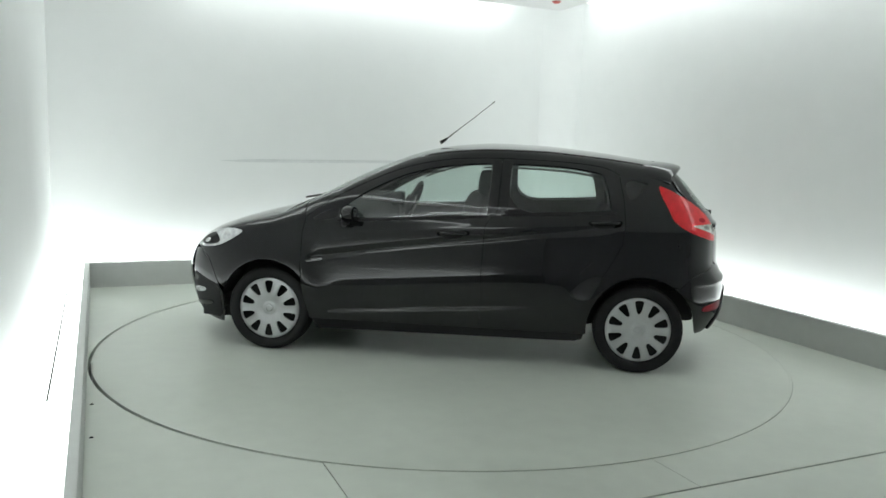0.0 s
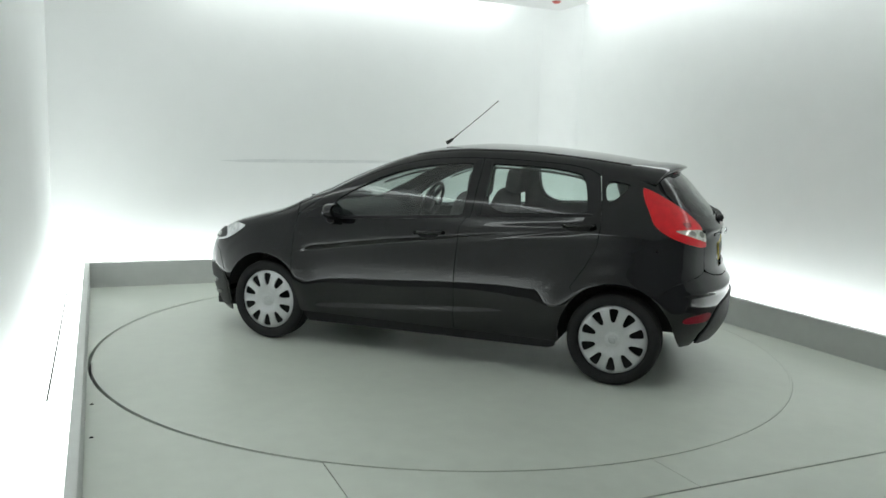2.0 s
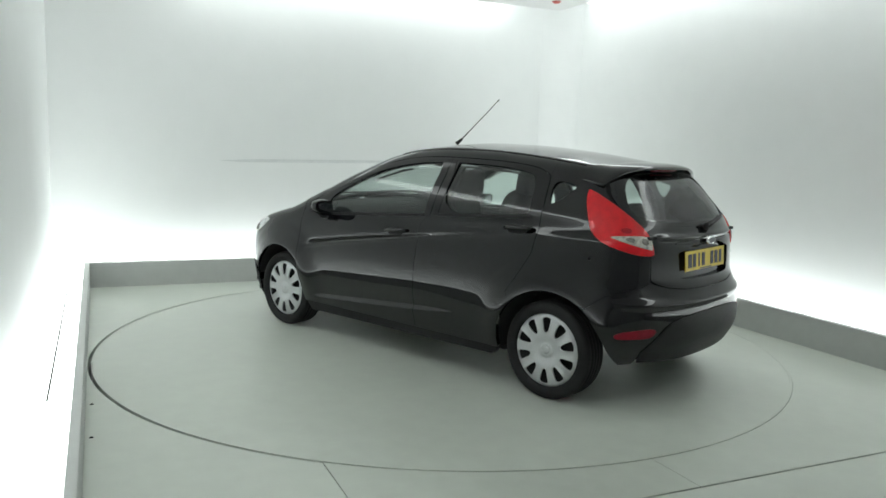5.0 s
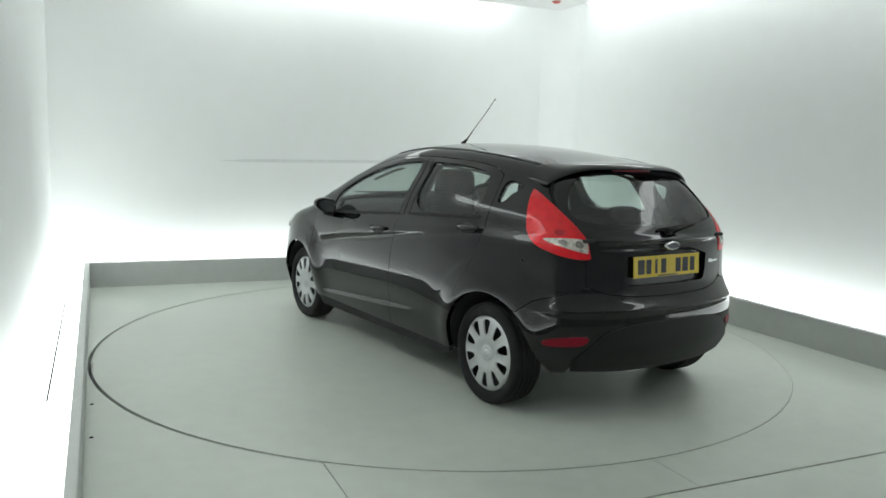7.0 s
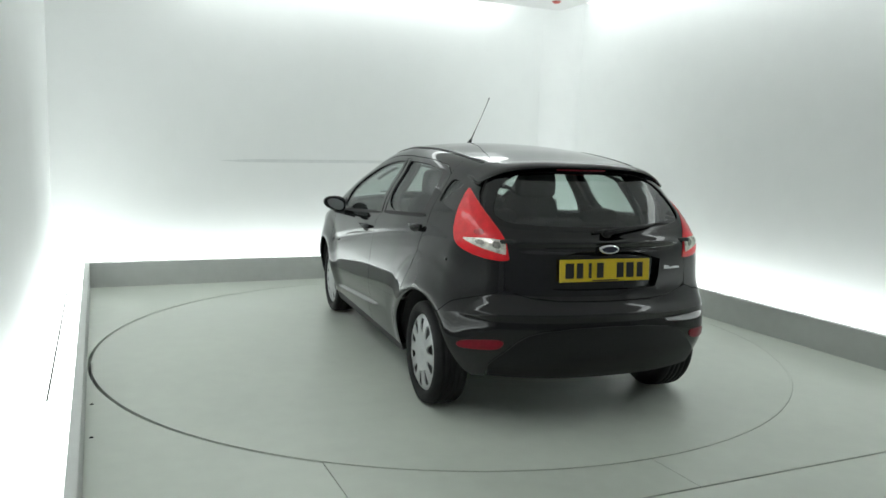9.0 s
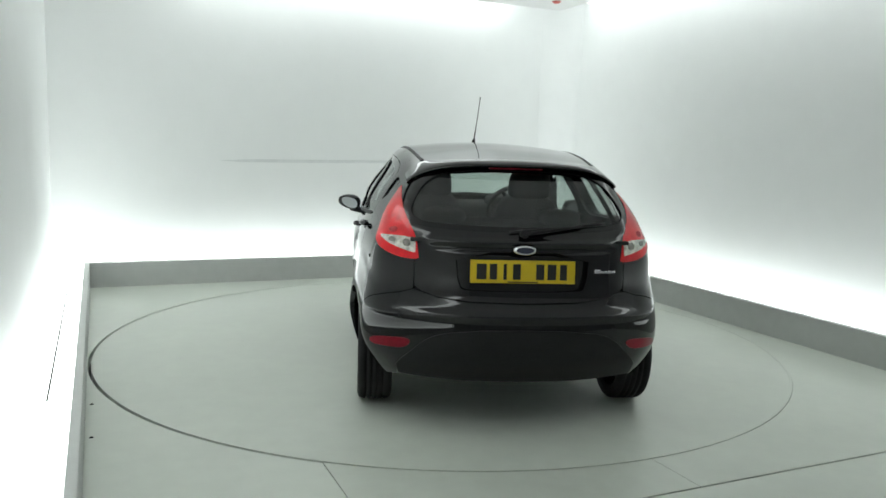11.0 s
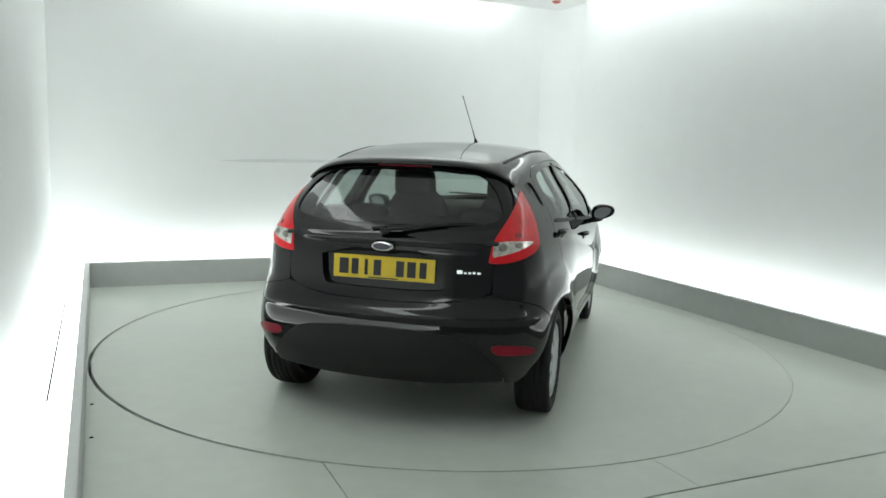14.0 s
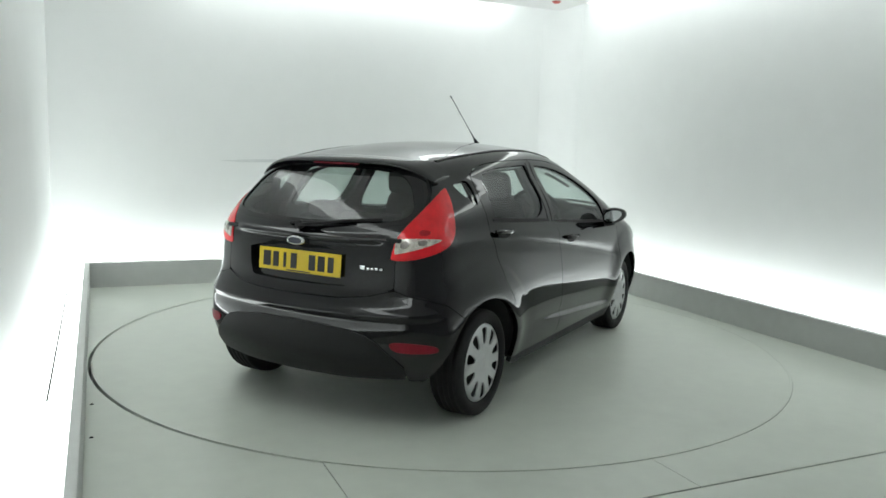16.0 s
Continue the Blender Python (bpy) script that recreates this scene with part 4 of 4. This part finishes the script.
def build_top(car):
    def strip(a, b, n=60):
        return [(float(x), float(RAIL(x)) - 0.004) for x in np.linspace(a, b, n)]
    left = strip(0.225, -1.44)
    roof = panel("roof", left + [(-1.47, 0.3), (-1.48, 0.0), (-1.47, -0.3)] + [(x, -y) for x, y in reversed(left)], "top", M_PAINT, car, step=0.025, rim=0.02)
    for s in (1, -1):
        panel("roof_strip", [(x, y + 0.006) for x, y in strip(0.20, -1.25)] + [(x, y - 0.010) for x, y in reversed(strip(0.20, -1.25))], "top", M_PLASTIC, roof, side=s, lift=0.003, rim=0.006, step=0.03)
    left = strip(1.12, 0.23)
    screen = panel("windscreen", left + [(x, -y) for x, y in reversed(left)], "top", M_GLASS, car, step=0.05, rim=0, lift=-0.003, label="clear windscreen glass")
    screen.visible_shadow = False
    left = strip(1.86, 1.16)
    panel("bonnet", left + [(1.14, 0.3), (1.13, 0), (1.14, -0.3)] + [(x, -y) for x, y in reversed(left)] + [(1.93, -0.3), (1.95, 0.0), (1.93, 0.3)], "top", M_PAINT, car, step=0.03, rim=0.02)
    panel("cowl", [(1.155, 0.66), (1.155, -0.66), (1.10, -0.66), (1.08, 0), (1.10, 0.66)], "top", M_PLASTIC, car, lift=0.001, rim=0.01, step=0.04)
    for y in (0.12, -0.32):
        part("windscreen_wiper", tube([(1.14, y - 0.3, 0.985), (1.125, y - 0.1, 1.000), (1.10, y + 0.3, 1.010)], 0.012, 8, 0.5), M_PLASTIC, car, "", True)
    z = 1.432
    base = part("antenna", tube([(0.195, 0, z - 0.01), (0.17, 0, z + 0.005), (0.145, 0, z + 0.022)], 0.016, 10, 0.5), M_PLASTIC, roof, "short black antenna foot with whip mast", True)
    part("mast", tube([(0.16, 0, z + 0.010), (0.08, 0.003, z + 0.075)], 0.0048, 8, 0.8), M_PLASTIC, base, "", True)
    part("whip", tube([(0.08, 0.003, z + 0.075), (-0.06, 0.008, z + 0.183), (-0.195, 0.015, z + 0.292)], 0.0030, 6, 0.8), M_PLASTIC, base, "", True)
    part("mast_tip", tube([(-0.19, 0.015, z + 0.288), (-0.203, 0.0155, z + 0.298)], 0.0042, 8), M_PLASTIC, base, "", True)


def build_front(car):
    panel("front_bumper", mirrored([(0.0, 0.72), (0.35, 0.71), (0.56, 0.68), (0.60, 0.5), (0.60, 0.3), (0.55, 0.2), (0.0, 0.18)]), "nose", M_PAINT, car, step=0.03, rim=0.02)
    panel("grille", soft(mirrored([(0.0, 0.46), (0.45, 0.45), (0.40, 0.27), (0.0, 0.25)]), 1), "nose", M_PLASTIC, car, lift=0.004, rim=0.008, step=0.04)


def build_cabin(car):
    part("underbody", box((-0.86, -0.66, 0.185), (1.80, 0.66, 0.27), 0.02), M_TRIM, car)
    part("rear_axle", tube([(-AXLE, -0.6, 0.27), (-AXLE, 0.6, 0.27)], 0.05, 12), M_TRIM, car, "", True)
    part("fuel_tank", box((-1.62, -0.5, 0.30), (-0.86, 0.5, 0.42), 0.04), M_TRIM, car)
    part("boot_floor", box((-1.74, -0.55, 0.5), (-1.0, 0.55, 0.56), 0.02), M_TRIM, car)
    part("parcel_shelf", box((-1.70, -0.55, 0.93), (-1.16, 0.55, 0.95), 0.008), M_TRIM, car)
    dash = pillow((0.58, -0.68, 0.62), (1.12, 0.68, 0.965), 5, 10)
    dash = part("dashboard", dash, M_TRIM, car, "", True)
    part("instrument_hood", pillow((0.56, -0.52, 0.90), (0.86, -0.18, 1.03), 3, 8), M_TRIM, dash, "", True)
    part("interior_mirror", pillow((0.30, -0.10, 1.245), (0.335, 0.10, 1.30), 4, 6), M_PLASTIC, car, "", True)
    ring = [(0.185 * math.cos(2 * math.pi * i / 40), 0.185 * math.sin(2 * math.pi * i / 40)) for i in range(41)]
    m = pose(0.46, -0.36, 0.93, 0, 68, 0)
    rim = part("steering_wheel", tube([m @ Vector((a, b, 0)) for a, b in ring], 0.016, 8), M_PLASTIC, car, "", True)
    for a in (0, 150, 210):
        part("spoke", tube([m @ Vector((0.02 * math.cos(radians(a)), 0.02 * math.sin(radians(a)), 0.03)), m @ Vector((0.18 * math.cos(radians(a)), 0.18 * math.sin(radians(a)), 0))], 0.018, 8), M_PLASTIC, rim, "", True)
    part("hub", tube([m @ Vector((0, 0, -0.005)), m @ Vector((0, 0, 0.06))], 0.06, 14), M_PLASTIC, rim, "", True)
    for y, slid in ((0.33, 0.07), (-0.33, 0.0)):
        seat = part("front_seat", pillow((slid - 0.26, y - 0.24, 0.38), (slid + 0.30, y + 0.24, 0.58), 4, 8), M_SEAT, car, "charcoal cloth front seat", True)
        part("backrest", pillow((slid - 0.20, y - 0.25, 0.5), (slid - 0.02, y + 0.25, 1.10), 3.5, 10, 0.17, 0.18), M_SEAT, seat, "", True)
        part("headrest", pillow((slid - 0.33, y - 0.145, 1.06), (slid - 0.20, y + 0.145, 1.245), 4.5, 8, 0.10, 0.10), M_SEAT, seat, "", True)
        for d in (-0.05, 0.05):
            part("headrest_post", tube([(slid - 0.25, y + d, 1.0), (slid - 0.27, y + d, 1.10)], 0.006, 6), M_CHROME, seat)
    bench = part("rear_seat", pillow((-1.05, -0.62, 0.36), (-0.55, 0.62, 0.55), 5, 8), M_SEAT, car, "charcoal cloth rear bench", True)
    part("backrest", pillow((-1.12, -0.60, 0.5), (-0.95, 0.60, 1.0), 5, 10, 0.12), M_SEAT, bench, "", True)
    for y in (0.33, -0.33):
        part("headrest", pillow((-1.18, y - 0.13, 0.96), (-1.08, y + 0.13, 1.06), 3, 8, 0.06, 0.1), M_SEAT, bench, "", True)


def build_car():
    car = new("car")
    tagged(car, "glossy black five-door hatchback car standing on the turntable", "car")
    build_top(car)
    build_rear(car)
    for s in (1, -1):
        build_side(car, s)
    build_front(car)
    build_cabin(car)
    for ob in car.children_recursive:
        if ob.type != "MESH" or ob.data.has_custom_normals or "wheel" in (ob.parent.name.split(".")[0], ob.parent.parent.name.split(".")[0] if ob.parent.parent else ""):
            continue
        flat = np.empty(len(ob.data.vertices) * 3)
        ob.data.vertices.foreach_get("co", flat)
        grown, _ = proportion(flat.reshape(-1, 3))
        ob.data.vertices.foreach_set("co", grown.ravel())
        ob.data.update()
    return car


car = build_car()


def motions():
    """The turntable turns steadily and carries the car round with it."""
    turn = [(t, 172.92 - 6.98 * t) for t in (0.0, 4.0, 8.0, 12.0, 16.0)]
    off = pose(-0.1087, -0.1891, 0)
    walk(car, [(t, pose(0, 0, 0, 0, 0, a) @ off) for t, a in turn])
    walk(turntable, [(t, pose(0, 0, 0, 0, 0, a)) for t, a in turn])


motions()
